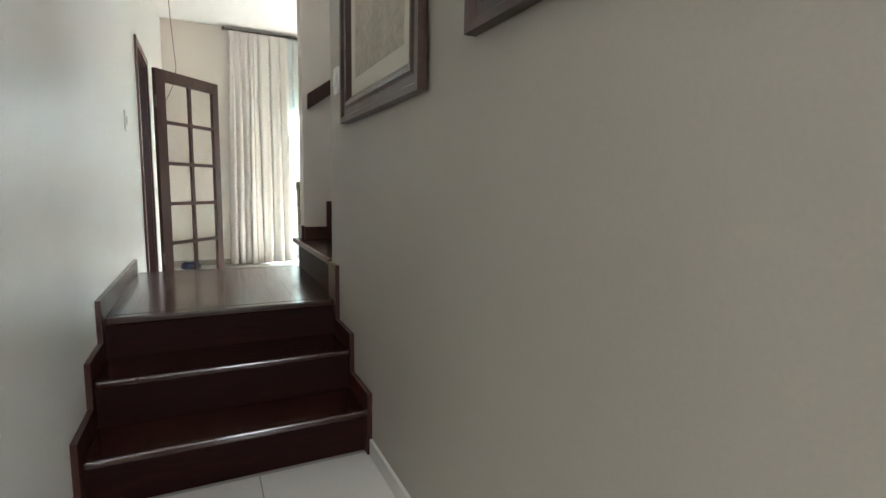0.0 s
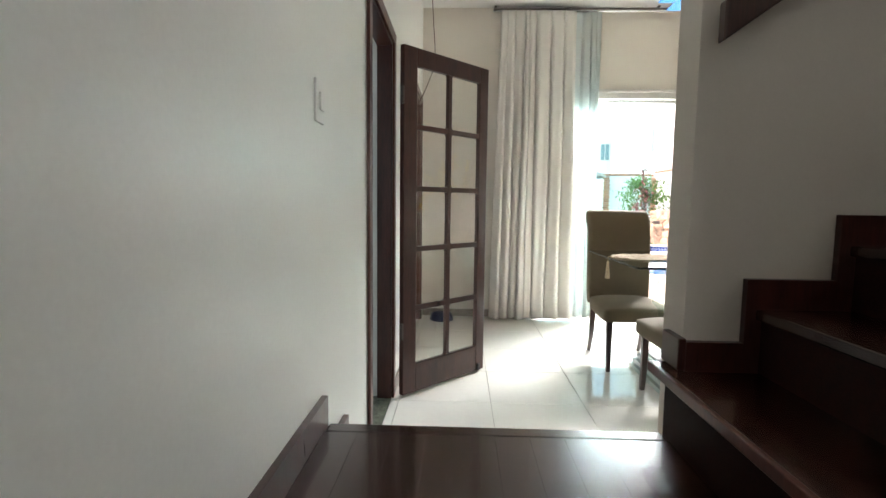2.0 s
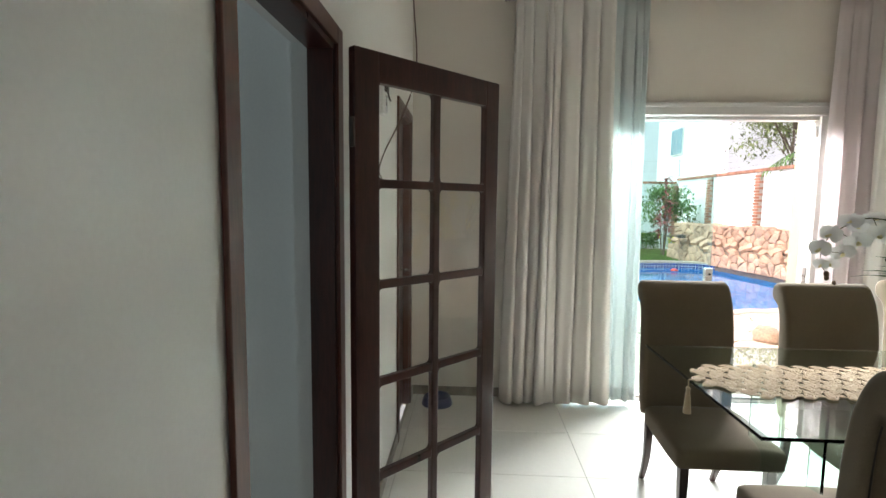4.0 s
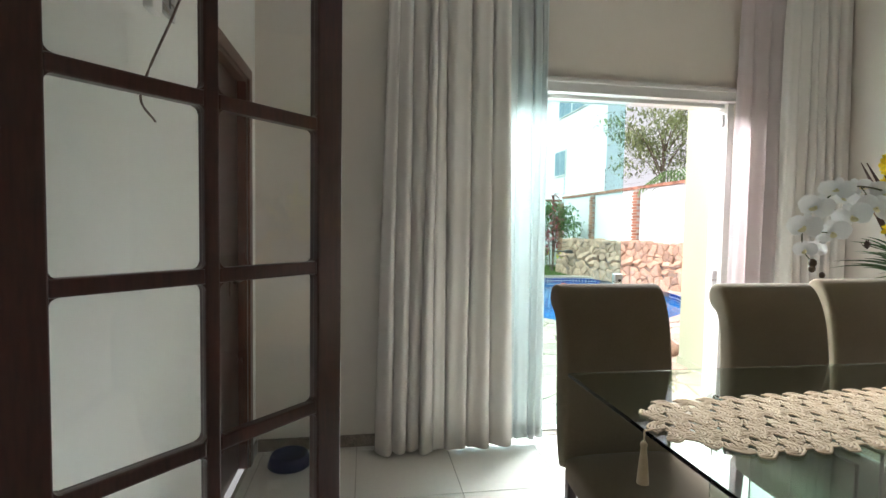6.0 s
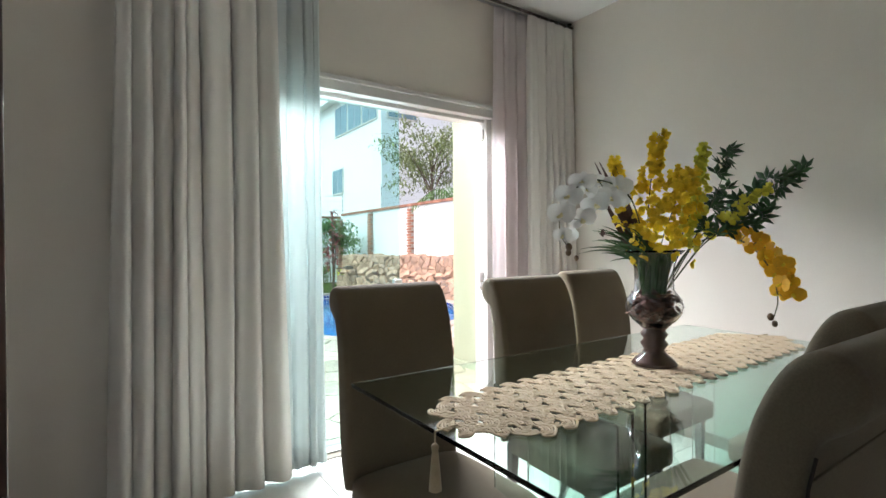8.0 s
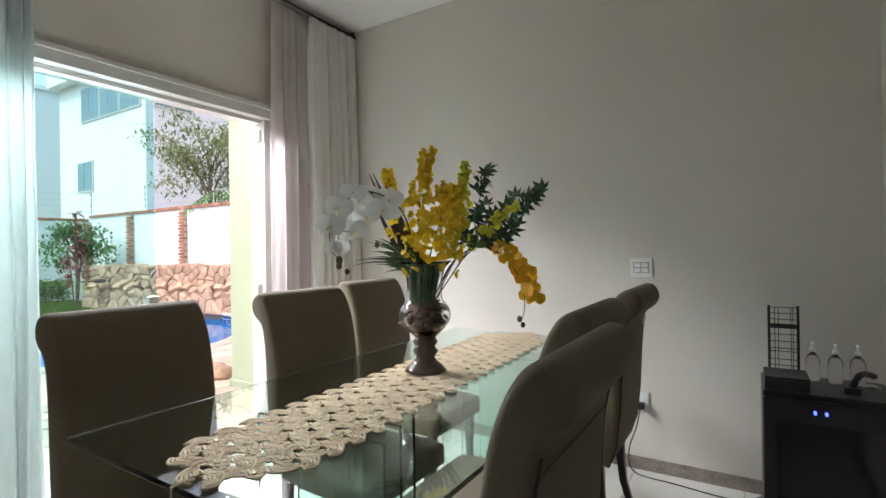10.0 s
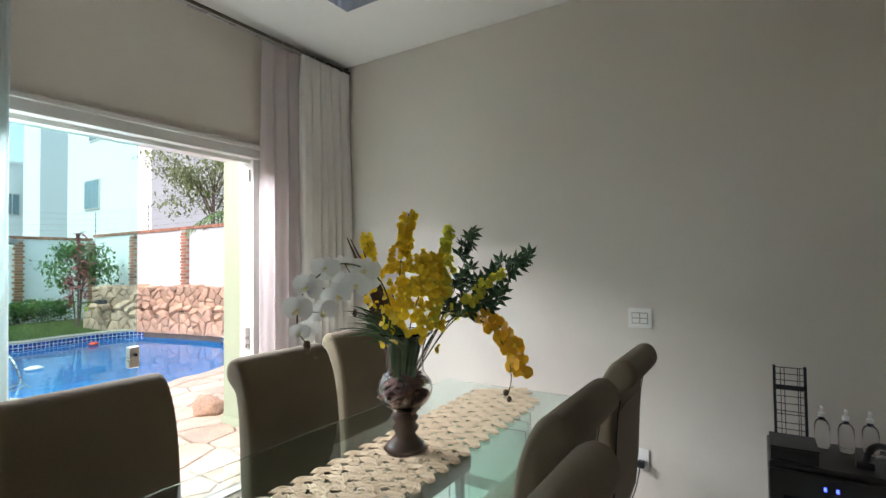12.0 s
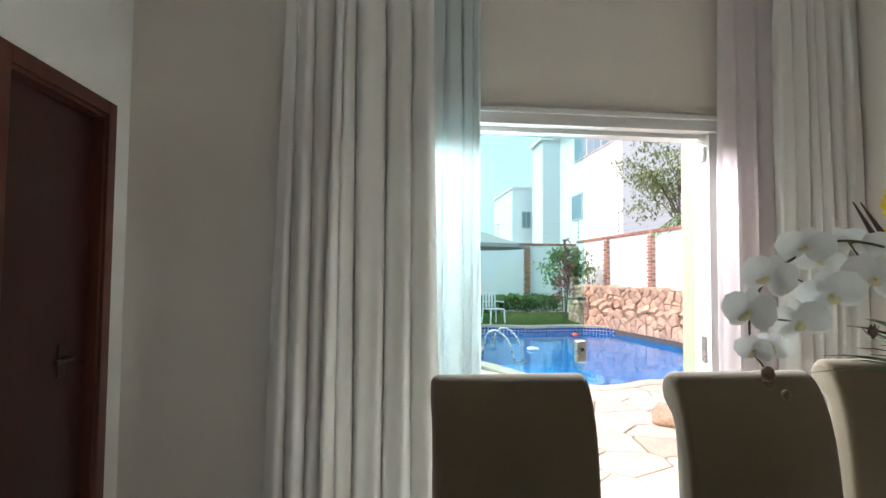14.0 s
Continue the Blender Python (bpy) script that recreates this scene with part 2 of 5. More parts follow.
water = bpy.data.materials.new("pool_water")
water.use_nodes = True
_w = water.node_tree.nodes["Principled BSDF"]
_w.inputs["Base Color"].default_value = (0.45, 0.82, 1.0, 1)
_w.inputs["Transmission Weight"].default_value = 1.0
_w.inputs["Roughness"].default_value = 0.0
_w.inputs["IOR"].default_value = 1.3
_wn = water.node_tree.nodes.new("ShaderNodeTexNoise")
_wn.inputs["Scale"].default_value, _wn.inputs["Detail"].default_value = 2.2, 3
_wb = water.node_tree.nodes.new("ShaderNodeBump")
_wb.inputs["Strength"].default_value, _wb.inputs["Distance"].default_value = 0.12, 0.05
_wt = water.node_tree.nodes.new("ShaderNodeTexCoord")
water.node_tree.links.new(_wt.outputs["Object"], _wn.inputs["Vector"])
water.node_tree.links.new(_wn.outputs["Fac"], _wb.inputs["Height"])
water.node_tree.links.new(_wb.outputs["Normal"], _w.inputs["Normal"])


# ---- mesh helpers ----
def add_box(bm, x0, x1, y0, y1, z0, z1, bevel=0.0, m=None):
    vs = [bm.verts.new(p) for p in ((x0, y0, z0), (x1, y0, z0), (x1, y1, z0), (x0, y1, z0), (x0, y0, z1), (x1, y0, z1), (x1, y1, z1), (x0, y1, z1))]
    fs = [bm.faces.new([vs[i] for i in f]) for f in ((3, 2, 1, 0), (4, 5, 6, 7), (0, 1, 5, 4), (1, 2, 6, 5), (2, 3, 7, 6), (3, 0, 4, 7))]
    if bevel:
        es = list({e for f in fs for e in f.edges})
        r = bmesh.ops.bevel(bm, geom=es, offset=bevel, segments=2, affect="EDGES", profile=0.5)
        vs = list({v for f in r["faces"] for v in f.verts})
    if m is not None:
        bmesh.ops.transform(bm, matrix=m, verts=[v for v in vs if v.is_valid])
    return bm


def box(x0, x1, y0, y1, z0, z1, bevel=0.0, m=None):
    return add_box(bmesh.new(), x0, x1, y0, y1, z0, z1, bevel, m)


def add_prism(bm, pts, axis, a, b):
    """Extrude a polygon along an axis from a to b; pts are the two other coordinates in order."""
    def p3(p, v):
        return {"x": (v, p[0], p[1]), "y": (p[0], v, p[1]), "z": (p[0], p[1], v)}[axis]
    lo = [bm.verts.new(p3(p, a)) for p in pts]
    hi = [bm.verts.new(p3(p, b)) for p in pts]
    n = len(pts)
    bm.faces.new(lo[::-1])
    bm.faces.new(hi)
    for i in range(n):
        j = (i + 1) % n
        bm.faces.new((lo[i], lo[j], hi[j], hi[i]))
    bmesh.ops.recalc_face_normals(bm, faces=bm.faces)
    return bm


def prism(pts, axis, a, b, bevel=0.0):
    bm = add_prism(bmesh.new(), pts, axis, a, b)
    if bevel:
        bmesh.ops.bevel(bm, geom=list(bm.edges), offset=bevel, segments=2, affect="EDGES", profile=0.5)
    return bm


def add_tube(bm, pts, radius, sides=8, taper=1.0):
    pts = [Vector(p) for p in pts]
    rings = []
    n = len(pts)
    for i, p in enumerate(pts):
        d = (pts[min(i + 1, n - 1)] - pts[max(i - 1, 0)]).normalized()
        up = Vector((0, 0, 1)) if abs(d.z) < 0.9 else Vector((1, 0, 0))
        u = d.cross(up).normalized()
        v = d.cross(u)
        r = radius * (1 + (taper - 1) * i / max(1, n - 1))
        rings.append([bm.verts.new(p + r * (math.cos(a) * u + math.sin(a) * v)) for a in [2 * math.pi * k / sides for k in range(sides)]])
    for a, b in zip(rings, rings[1:]):
        for k in range(sides):
            j = (k + 1) % sides
            bm.faces.new((a[k], a[j], b[j], b[k]))
    bm.faces.new(rings[0][::-1])
    bm.faces.new(rings[-1])
    return bm


def tube(pts, radius, sides=8, taper=1.0):
    return add_tube(bmesh.new(), pts, radius, sides, taper)


def lathe(profile, sides=32, close=True):
    bm = bmesh.new()
    rings = [[bm.verts.new((r * math.cos(2 * math.pi * k / sides), r * math.sin(2 * math.pi * k / sides), z)) for k in range(sides)] for r, z in profile]
    for a, b in zip(rings, rings[1:]):
        for k in range(sides):
            j = (k + 1) % sides
            bm.faces.new((a[k], a[j], b[j], b[k]))
    if close:
        bm.faces.new(rings[0][::-1])
        bm.faces.new(rings[-1])
    return bm


def curve_points(points, n=14):
    """A smooth line through a few points."""
    p = [Vector(q) for q in points]
    p = [2 * p[0] - p[1]] + p + [2 * p[-1] - p[-2]]
    out = []
    for i in range(1, len(p) - 2):
        for k in range(n):
            t = k / n
            out.append(0.5 * (2 * p[i] + (p[i + 1] - p[i - 1]) * t + (2 * p[i - 1] - 5 * p[i] + 4 * p[i + 1] - p[i + 2]) * t * t
                              + (3 * p[i] - p[i - 1] - 3 * p[i + 1] + p[i + 2]) * t ** 3))
    return out + [p[-2]]


def finish(name, bm, mat, smooth=False):
    me = bpy.data.meshes.new(name)
    bm.normal_update()
    bm.to_mesh(me)
    bm.free()
    if smooth:
        me.polygons.foreach_set("use_smooth", [True] * len(me.polygons))
    me.materials.append(mat)
    return me


def part(name, bm, mat, parent, label="", smooth=False):
    ob = new(name, bm if isinstance(bm, bpy.types.Mesh) else finish(name, bm, mat, smooth))
    ob.parent = parent
    if label:
        ob["label"] = label
    return ob


def thing(name, m, label, category, group=""):
    ob = new(name)
    ob.matrix_world = m
    ob.empty_display_size = 0.1
    return tagged(ob, label, category, group)


def single(name, bm, mat, label, category, group="", smooth=False, m=None):
    ob = new(name, finish(name, bm, mat, smooth))
    if m is not None:
        ob.matrix_world = m
    return tagged(ob, label, category, group)


def structure(name, bm, mat, label, category, smooth=False):
    return tagged(new(name, finish(name, bm, mat, smooth)), label, category, kind="structure")

# ---- structure ----
H = 3.15          # ceiling height
E_X = 3.937       # inner face of the east wall
S_Y = -3.42       # inner face of the south wall of the dining room
LAND0, LAND1, LAND_Z = -4.94, -3.73, 0.53
RIDGE = LAND_Z / 3

bm = bmesh.new()                                   # west wall, with two door openings
for a, b, z0, z1 in ((-10.5, -2.975, 0, H), (-2.975, -2.235, 2.11, H), (-2.235, -0.80, 0, H), (-0.80, -0.19, 2.18, H), (-0.19, 0.2, 0, H)):
    add_box(bm, -0.15, 0, a, b, z0, z1)
wall_west = structure("wall_west", bm, PAINT_HALL, "smooth off-white painted wall beside the landing", "wall")
bm = bmesh.new()                                   # window wall
for a, b, z0, z1 in ((0, 1.2, 0, H), (1.2, 3.16, 2.34, H), (3.16, 4.087, 0, H)):
    add_box(bm, a, b, 0, 0.2, z0, z1)
structure("wall_north", bm, PAINT, "beige painted wall around the sliding glass door", "wall")
structure("wall_east", box(E_X, 4.087, -3.71, 0, 0, H), PAINT, "plain beige painted dining room wall", "wall")
structure("wall_south", prism([(1.06, -3.71), (E_X, -3.71), (E_X, S_Y), (2.2, S_Y), (2.2, -3.57), (1.06, -3.57)], "z", 0, 5.0), PAINT, "beige painted partition between stairs and dining room", "wall")
structure("wall_corridor_east", box(1.0, 1.15, -10.5, -4.82, 0, 5.0, 0.006), PAINT_CORRIDOR_SHADED, "beige painted corridor wall with shade in its colour", "wall")
structure("wall_corridor_end", box(-0.15, 1.15, -10.65, -10.5, 0, H), PAINT_HALL, "off-white painted end wall of the corridor", "wall")
structure("wall_stair_south", box(1.15, 4.087, -5.0, -4.82, 0, 5.0), PAINT_HALL, "off-white painted stairwell wall", "wall")
structure("wall_stair_east", box(E_X, 4.087, -4.82, -3.71, 0, 5.0), PAINT_HALL, "off-white painted stairwell end wall", "wall")
structure("ceiling", box(-0.15, 4.087, -3.57, 0.2, H, H + 0.12), CEILING, "flat white painted ceiling", "ceiling")
structure("ceiling_corridor", box(-0.15, 1.06, -10.65, -3.57, H, H + 0.12), CEILING, "flat white painted corridor ceiling", "ceiling")
structure("ceiling_stairwell", box(1.0, 4.087, -5.0, S_Y, 5.0, 5.1), CEILING, "white ceiling above the stairs", "ceiling")
structure("wall_stairwell_west", box(0.94, 1.06, -4.82, -3.71, H, 5.0), PAINT_HALL, "off-white wall above the landing opening", "wall")
floor = structure("floor", box(-0.02, E_X, S_Y - 0.3, 0.2, -0.12, -0.008), GROUT, "cream porcelain tile floor with thin grout", "floor")
floor_corridor = structure("floor_corridor", box(-0.02, 1.02, -10.5, -5.2, -0.12, -0.008), GROUT, "cream porcelain tile corridor floor", "floor")

# stairs: three steps up to the landing, three steps down, and the flight to the right
bm = bmesh.new()
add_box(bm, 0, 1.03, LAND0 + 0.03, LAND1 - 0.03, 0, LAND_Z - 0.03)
landing = structure("landing", bm, WOOD_RISER_SHADED, "glossy dark reddish-brown wooden stair landing", "landing")
for i in range(10):
    x0 = 0.022 + i * 0.098
    part("plank", box(x0, x0 + 0.0978, LAND0 + 0.0605, LAND1 - 0.0605, LAND_Z - 0.03, LAND_Z, 0.0005), WOOD_X, landing)
for y0, y1 in ((LAND0, LAND0 + 0.06), (LAND1 - 0.06, LAND1)):
    part("nosing", box(0.022, 0.9995, y0, y1, LAND_Z - 0.032, LAND_Z, 0.008), WOOD_X, landing)


def step(name, y0, y1, z, nose):
    st = thing(name, pose(0, 0, 0), "dark reddish-brown polished wooden stair step", "stair step", "steps of the landing")
    part("tread", box(0.022, 0.998, min(y0, y1 + nose) if nose < 0 else y0, y1 if nose < 0 else y1 + nose, z - 0.03, z, 0.008), WOOD_X, st)
    part("riser", box(0.022, 0.998, y0 + 0.012, y1 - 0.012, 0, z - 0.03), WOOD_RISER_SHADED, st)
    st["kind"] = "structure"
    return st


step("stair_step", -5.205, LAND0 + 0.03, 2 * RIDGE, 0.0)
step("stair_step", -5.465, -5.205, RIDGE, 0.0)
step("stair_step", LAND1 - 0.03, -3.475, 2 * RIDGE, 0.0)
step("stair_step", -3.475, -3.215, RIDGE, 0.0)


def stepped_skirting(name, x0, x1, prof, label):
    return structure(name, prism(prof, "x", x0, x1), WOOD, label, "skirting")


K = 0.085
prof = [(-5.50, 0), (-5.50, RIDGE + K), (-5.235, RIDGE + K), (-5.235, 2 * RIDGE + K), (-4.975, 2 * RIDGE + K), (-4.975, LAND_Z + K),
        (-3.735, LAND_Z + K), (-3.735, 2 * RIDGE + K), (-3.47, 2 * RIDGE + K), (-3.47, RIDGE + K), (-3.21, RIDGE + K), (-3.21, 0)]
stepped_skirting("skirting_west", 0.0005, 0.02, prof, "dark wooden stepped skirting along the landing wall")
prof_e = [(-5.50, 0), (-5.50, RIDGE + K), (-5.235, RIDGE + K), (-5.235, 2 * RIDGE + K), (-4.975, 2 * RIDGE + K), (-4.975, LAND_Z + 2.1 * K), (-4.825, LAND_Z + 2.1 * K), (-4.825, 0)]
stepped_skirting("skirting_east", 0.98, 0.9995, prof_e, "dark wooden stepped skirting at the corridor wall")

TR, RI = 0.245, 0.185
for i in range(8):
    z = LAND_Z + RI * (i + 1)
    x0 = 1.0 + TR * i
    st = thing("flight_step", pose(0, 0, 0), "dark reddish-brown wooden step with a pale nosing" if i == 0 else "dark reddish-brown polished wooden step", "stair step", "steps of the upper flight")
    st["kind"] = "structure"
    y_far = -3.64 if i == 0 else -3.735
    part("tread", box(x0, x0 + TR + 0.025, -4.815, -3.735, z - 0.03, z, 0.006), WOOD_X, st)
    part("riser", box(x0 + 0.02, x0 + TR + 0.02, -4.815, -3.735, (LAND_Z if i else 0.0) + (RI * (i - 1) if i else 0), z - 0.03), WOOD_RISER_SHADED, st)
    if i == 0:
        part("nosing", box(x0 - 0.012, x0 + 0.004, -4.79, y_far, z - 0.03, z + 0.001, 0.004), TRIM_WOOD, st, "pale wooden nosing")
        part("return", box(x0, 1.058, -3.735, y_far, z - 0.03, z, 0.005), WOOD_X, st)
        part("side_panel", box(x0 + 0.02, 1.058, -3.735, -3.70, 0.0, z - 0.03), WOOD_RISER_SHADED, st)
sk = [(1.06, LAND_Z)]
for i in range(8):
    z = LAND_Z + RI * (i + 1) + K
    sk += [(1.0 + TR * i + (0.06 if i == 0 else -0.025), z), (1.0 + TR * (i + 1) - 0.025, z)]
sk += [(1.0 + TR * 8 - 0.025, LAND_Z)]
structure("skirting_flight", prism(sk, "y", -3.734, -3.711), WOOD, "dark wooden stepped skirting along the upper flight", "skirting")
structure("skirting_return", box(1.037, 1.0595, -3.734, -3.62, LAND_Z + RI, LAND_Z + RI + K + 0.01, 0.003), WOOD, "short dark wooden skirting at the partition end", "skirting")

rail = thing("handrail", pose(0, 0, 0), "flat dark wooden handrail fixed to the stair wall", "handrail")
part("rail", prism([(1.085, 1.62), (1.085, 1.725), (3.4, 3.38), (3.4, 3.27)], "y", -3.79, -3.75, 0.006), WOOD, rail)
for s in (1.35, 2.4):
    zz = 1.67 + (s - 1.085) * 0.715
    part("bracket", tube([(s, -3.712, zz - 0.05), (s, -3.755, zz - 0.05), (s, -3.765, zz - 0.02)], 0.009), DARK_METAL, rail)

# skirtings of the dining room and corridor
for nm, a in (("baseboard_north_a", (0.014, 1.2, -0.013, -0.001, 0, 0.075)), ("baseboard_north_b", (3.16, E_X - 0.014, -0.013, -0.001, 0, 0.075)), ("baseboard_east", (E_X - 0.013, E_X - 0.001, S_Y + 0.001, -0.001, 0, 0.075)),
              ("baseboard_south", (2.2, E_X - 0.014, S_Y + 0.001, S_Y + 0.013, 0, 0.075)), ("baseboard_west_a", (0.001, 0.013, -2.17, -0.855, 0, 0.075)), ("baseboard_west_b", (0.001, 0.013, -0.135, -0.014, 0, 0.075))):
    structure(nm, box(*a, 0.002), GRANITE, "brown speckled granite baseboard", "baseboard")
for nm, x0 in (("baseboard_corridor_a", 0.001), ("baseboard_corridor_b", 0.986)):
    structure(nm, box(x0, x0 + 0.013, -10.49, -5.505, 0, 0.07, 0.002), TILE, "cream tile baseboard along the corridor", "baseboard")
structure("threshold", box(-0.15, -0.001, -2.975, -2.235, -0.05, 0.004), GRANITE_GREEN, "dark green speckled granite door threshold", "threshold")
structure("threshold_terrace", box(1.2, 3.16, 0.0, 0.2, -0.05, 0.006), GRANITE, "grey granite threshold under the sliding door", "threshold")


# ---- doors ----
def door_lining(name, y0, y1, top, mat, label, xb=-0.152):
    d = thing(name, pose(0, 0, 0), label, "door frame")
    d["kind"] = "structure"
    part("jamb", box(xb, 0.002, y0, y0 + 0.03, 0.004, top), mat, d)
    part("jamb", box(xb, 0.002, y1 - 0.03, y1, 0.004, top), mat, d)
    part("head", box(xb, 0.002, y0 + 0.03, y1 - 0.03, top - 0.03, top), mat, d)
    for x0, x1 in ((0.0022, 0.016), (-0.166, -0.1522))[:2 if xb < -0.15 else 1]:
        part("casing", box(x0, x1, y0 - 0.05, y0 + 0.012, 0, top + 0.05, 0.003), TRIM_WOOD if x0 > 0 else mat, d)
        part("casing", box(x0, x1, y1 - 0.012, y1 + 0.05, 0, top + 0.05, 0.003), TRIM_WOOD if x0 > 0 else mat, d)
        part("casing", box(x0, x1, y0 + 0.0125, y1 - 0.0125, top - 0.012, top + 0.05, 0.003), TRIM_WOOD if x0 > 0 else mat, d)
    return d


door_lining("door_1_frame", -2.975, -2.235, 2.11, WOOD, "dark reddish wooden door frame in the hall wall", -0.085)
door_lining("door_2_frame", -0.80, -0.19, 2.18, TRIM_WOOD, "reddish-brown wooden door frame near the corner")

# glazed leaf, standing open into the dining room
LW, LT, LZ = 0.752, 0.036, 2.085
ang = math.degrees(math.atan2(0.548, 0.515))
leaf = thing("glazed_door", pose(0.056, -2.234, 0.012, 0, 0, ang), "open dark mahogany French door with ten clear panes", "door")
ST, TOP, BOT, MUN = 0.105, 0.105, 0.18, 0.032
part("stile", box(0, ST, -LT / 2, LT / 2, 0, LZ, 0.004), WOOD, leaf)
part("stile", box(LW - 0.082, LW, -LT / 2, LT / 2, 0, LZ, 0.004), WOOD, leaf)
part("top_rail", box(ST, LW - 0.082, -LT / 2, LT / 2, LZ - TOP, LZ, 0.004), WOOD, leaf)
part("bottom_rail", box(ST, LW - 0.082, -LT / 2, LT / 2, 0, BOT, 0.004), WOOD, leaf)
xm = (ST + LW - 0.082) / 2
part("mullion", box(xm - MUN / 2, xm + MUN / 2, -LT / 2 + 0.003, LT / 2 - 0.003, BOT, LZ - TOP, 0.004), WOOD, leaf)
ph = (LZ - TOP - BOT - 4 * MUN) / 5
for k in range(5):
    z0 = BOT + k * (ph + MUN)
    for x0, x1 in ((ST, xm - MUN / 2), (xm + MUN / 2, LW - 0.082)):
        p = part("pane", box(x0 - 0.004, x1 + 0.004, -0.002, 0.002, z0 - 0.004, z0 + ph + 0.004), PANE, leaf)
        p.visible_shadow = False
        # small rounded fillets in the corners of each light
        for cx, sx in ((x0, 1), (x1, -1)):
            for cz, sz in ((z0, 1), (z0 + ph, -1)):
                r = 0.014
                pts = [(cx, cz), (cx + sx * r, cz)] + [(cx + sx * r * (1 - math.sin(a)), cz + sz * r * (1 - math.cos(a))) for a in (0.4, 0.8, 1.2)] + [(cx, cz + sz * r)]
                if sx * sz < 0:
                    pts = pts[::-1]
                part("fillet", prism(pts, "y", -LT / 2 + 0.004, LT / 2 - 0.004), WOOD, leaf)
    if k < 4:
        zc = z0 + ph
        part("glazing_bar", box(ST, xm - MUN / 2, -LT / 2 + 0.003, LT / 2 - 0.003, zc, zc + MUN, 0.004), WOOD, leaf)
        part("glazing_bar", box(xm + MUN / 2, LW - 0.082, -LT / 2 + 0.003, LT / 2 - 0.003, zc, zc + MUN, 0.004), WOOD, leaf)
for z in (0.35, 1.75):
    part("hinge", tube([(-0.006, -0.012, z), (-0.006, -0.012, z + 0.1)], 0.011, 10), DARK_METAL, leaf)
part("door_stop", box(LW - 0.075, LW - 0.045, -0.03, -0.0185, 0.0, 0.05, 0.003), BLACK, leaf)

door2 = thing("flush_door", pose(-0.045, -0.495, 0.008), "closed dark reddish-brown wooden interior door", "door")
part("panel", box(-0.035, 0, -0.273, 0.273, 0, 2.138, 0.003), WOOD_DOOR, door2)
h = part("door_handle", tube(curve_points([(0.0, 0.12, 1.08), (0.045, 0.12, 1.08), (0.05, 0.105, 1.08), (0.05, 0.01, 1.08)], 4), 0.009), DARK_METAL, door2, "dark metal lever handle")
part("escutcheon", box(0.0005, 0.006, 0.095, 0.145, 1.0, 1.14, 0.002), DARK_METAL, door2)

# ---- sliding terrace door ----
win = thing("window_1", pose(0, 0, 0), "white aluminium sliding terrace door with green-tinted glass", "sliding door")
win["kind"] = "structure"
part("head_casing", box(1.2, 3.16, -0.012, 0.17, 2.262, 2.338, 0.004), ALU, win)
part("head_lip", box(1.2, 3.20, -0.03, -0.0125, 2.322, 2.352, 0.004), ALU, win)
part("track", box(1.22, 3.14, 0.05, 0.15, 2.235, 2.2615, 0.003), ALU, win)
part("jamb", box(3.11, 3.159, 0.02, 0.17, 0.0065, 2.261, 0.004), ALU, win)
part("jamb", box(1.201, 1.25, 0.02, 0.17, 0.0065, 2.261, 0.004), ALU, win)
part("bottom_track", box(1.25, 3.11, 0.06, 0.14, 0.0065, 0.02, 0.003), ALU, win)
g = part("pane", box(1.26, 2.40, 0.107, 0.113, 0.025, 2.25), DOOR_GLASS, win)
g.visible_shadow = False
part("lock", box(2.352, 2.408, 0.085, 0.135, 0.955, 1.075, 0.006), STEEL, win, "small steel lock on the glass edge")
part("lock_knob", tube([(2.38, 0.084, 1.03), (2.38, 0.07, 1.03)], 0.009, 12), BLACK, win)
part("strike", box(3.09, 3.1095, 0.05, 0.12, 2.11, 2.19, 0.003), WHITE_PLASTIC, win)
part("strike_plate", box(3.102, 3.1095, 0.06, 0.10, 0.95, 1.10, 0.002), STEEL, win)


# ---- curtains ----
def curtain_mesh(x0, x1, y, z0, z1, folds, amp, seed, top_in=0.0, lean=0.0, cols=260, rows=30, phase=0.0):
    rnd = random.Random(seed)
    knots = [(rnd.uniform(0.4, 1.9), rnd.uniform(0.5, 1.25)) for _ in range(folds + 2)]
    total = sum(k[0] for k in knots)
    bm = bmesh.new()
    grid = []
    for r in range(rows + 1):
        v = r / rows
        z = z1 + (z0 - z1) * v
        row = []
        for c in range(cols + 1):
            u = c / cols
            s, k = u * total, 0
            while k < len(knots) - 1 and s > knots[k][0]:
                s -= knots[k][0]
                k += 1
            q = s / knots[k][0]
            # neighbouring folds wander sideways as they fall
            w0, w1 = (0.02 * math.sin(2.2 * v + j * 1.9 + seed) * v for j in (k, k + 1))
            a0 = amp * knots[k][1] * (0.5 + 0.5 * min(1, v * 2.5)) * (0.9 + 0.2 * v)
            lobe = abs(math.sin(math.pi * q)) ** 0.85
            crease = 0.16 * math.sin(3 * math.pi * q + 2 * v + k) * lobe
            x = x0 + (x1 - x0) * u + top_in * (1 - v) * (0.5 - u) + lean * v * (u - 0.5) + w0 * (1 - q) + w1 * q - 0.30 * a0 * math.sin(2 * math.pi * q)
            yy = y + a0 * 0.9 - 1.9 * a0 * (lobe + crease) + 0.008 * noise.noise((u * 7, v * 4, seed))
            pinch = max(0, 1 - v * 14)
            yy = yy * (1 - 0.5 * pinch) + y * 0.5 * pinch
            row.append(bm.verts.new((x, yy, z + (0.006 * math.sin(u * 40 + seed) if r == rows else 0))))
        grid.append(row)
    for a, b in zip(grid, grid[1:]):
        for c in range(cols):
            bm.faces.new((a[c], a[c + 1], b[c + 1], b[c]))
    return bm


def solid(ob, t):
    md = ob.modifiers.new("thickness", "SOLIDIFY")
    md.thickness = t
    return ob


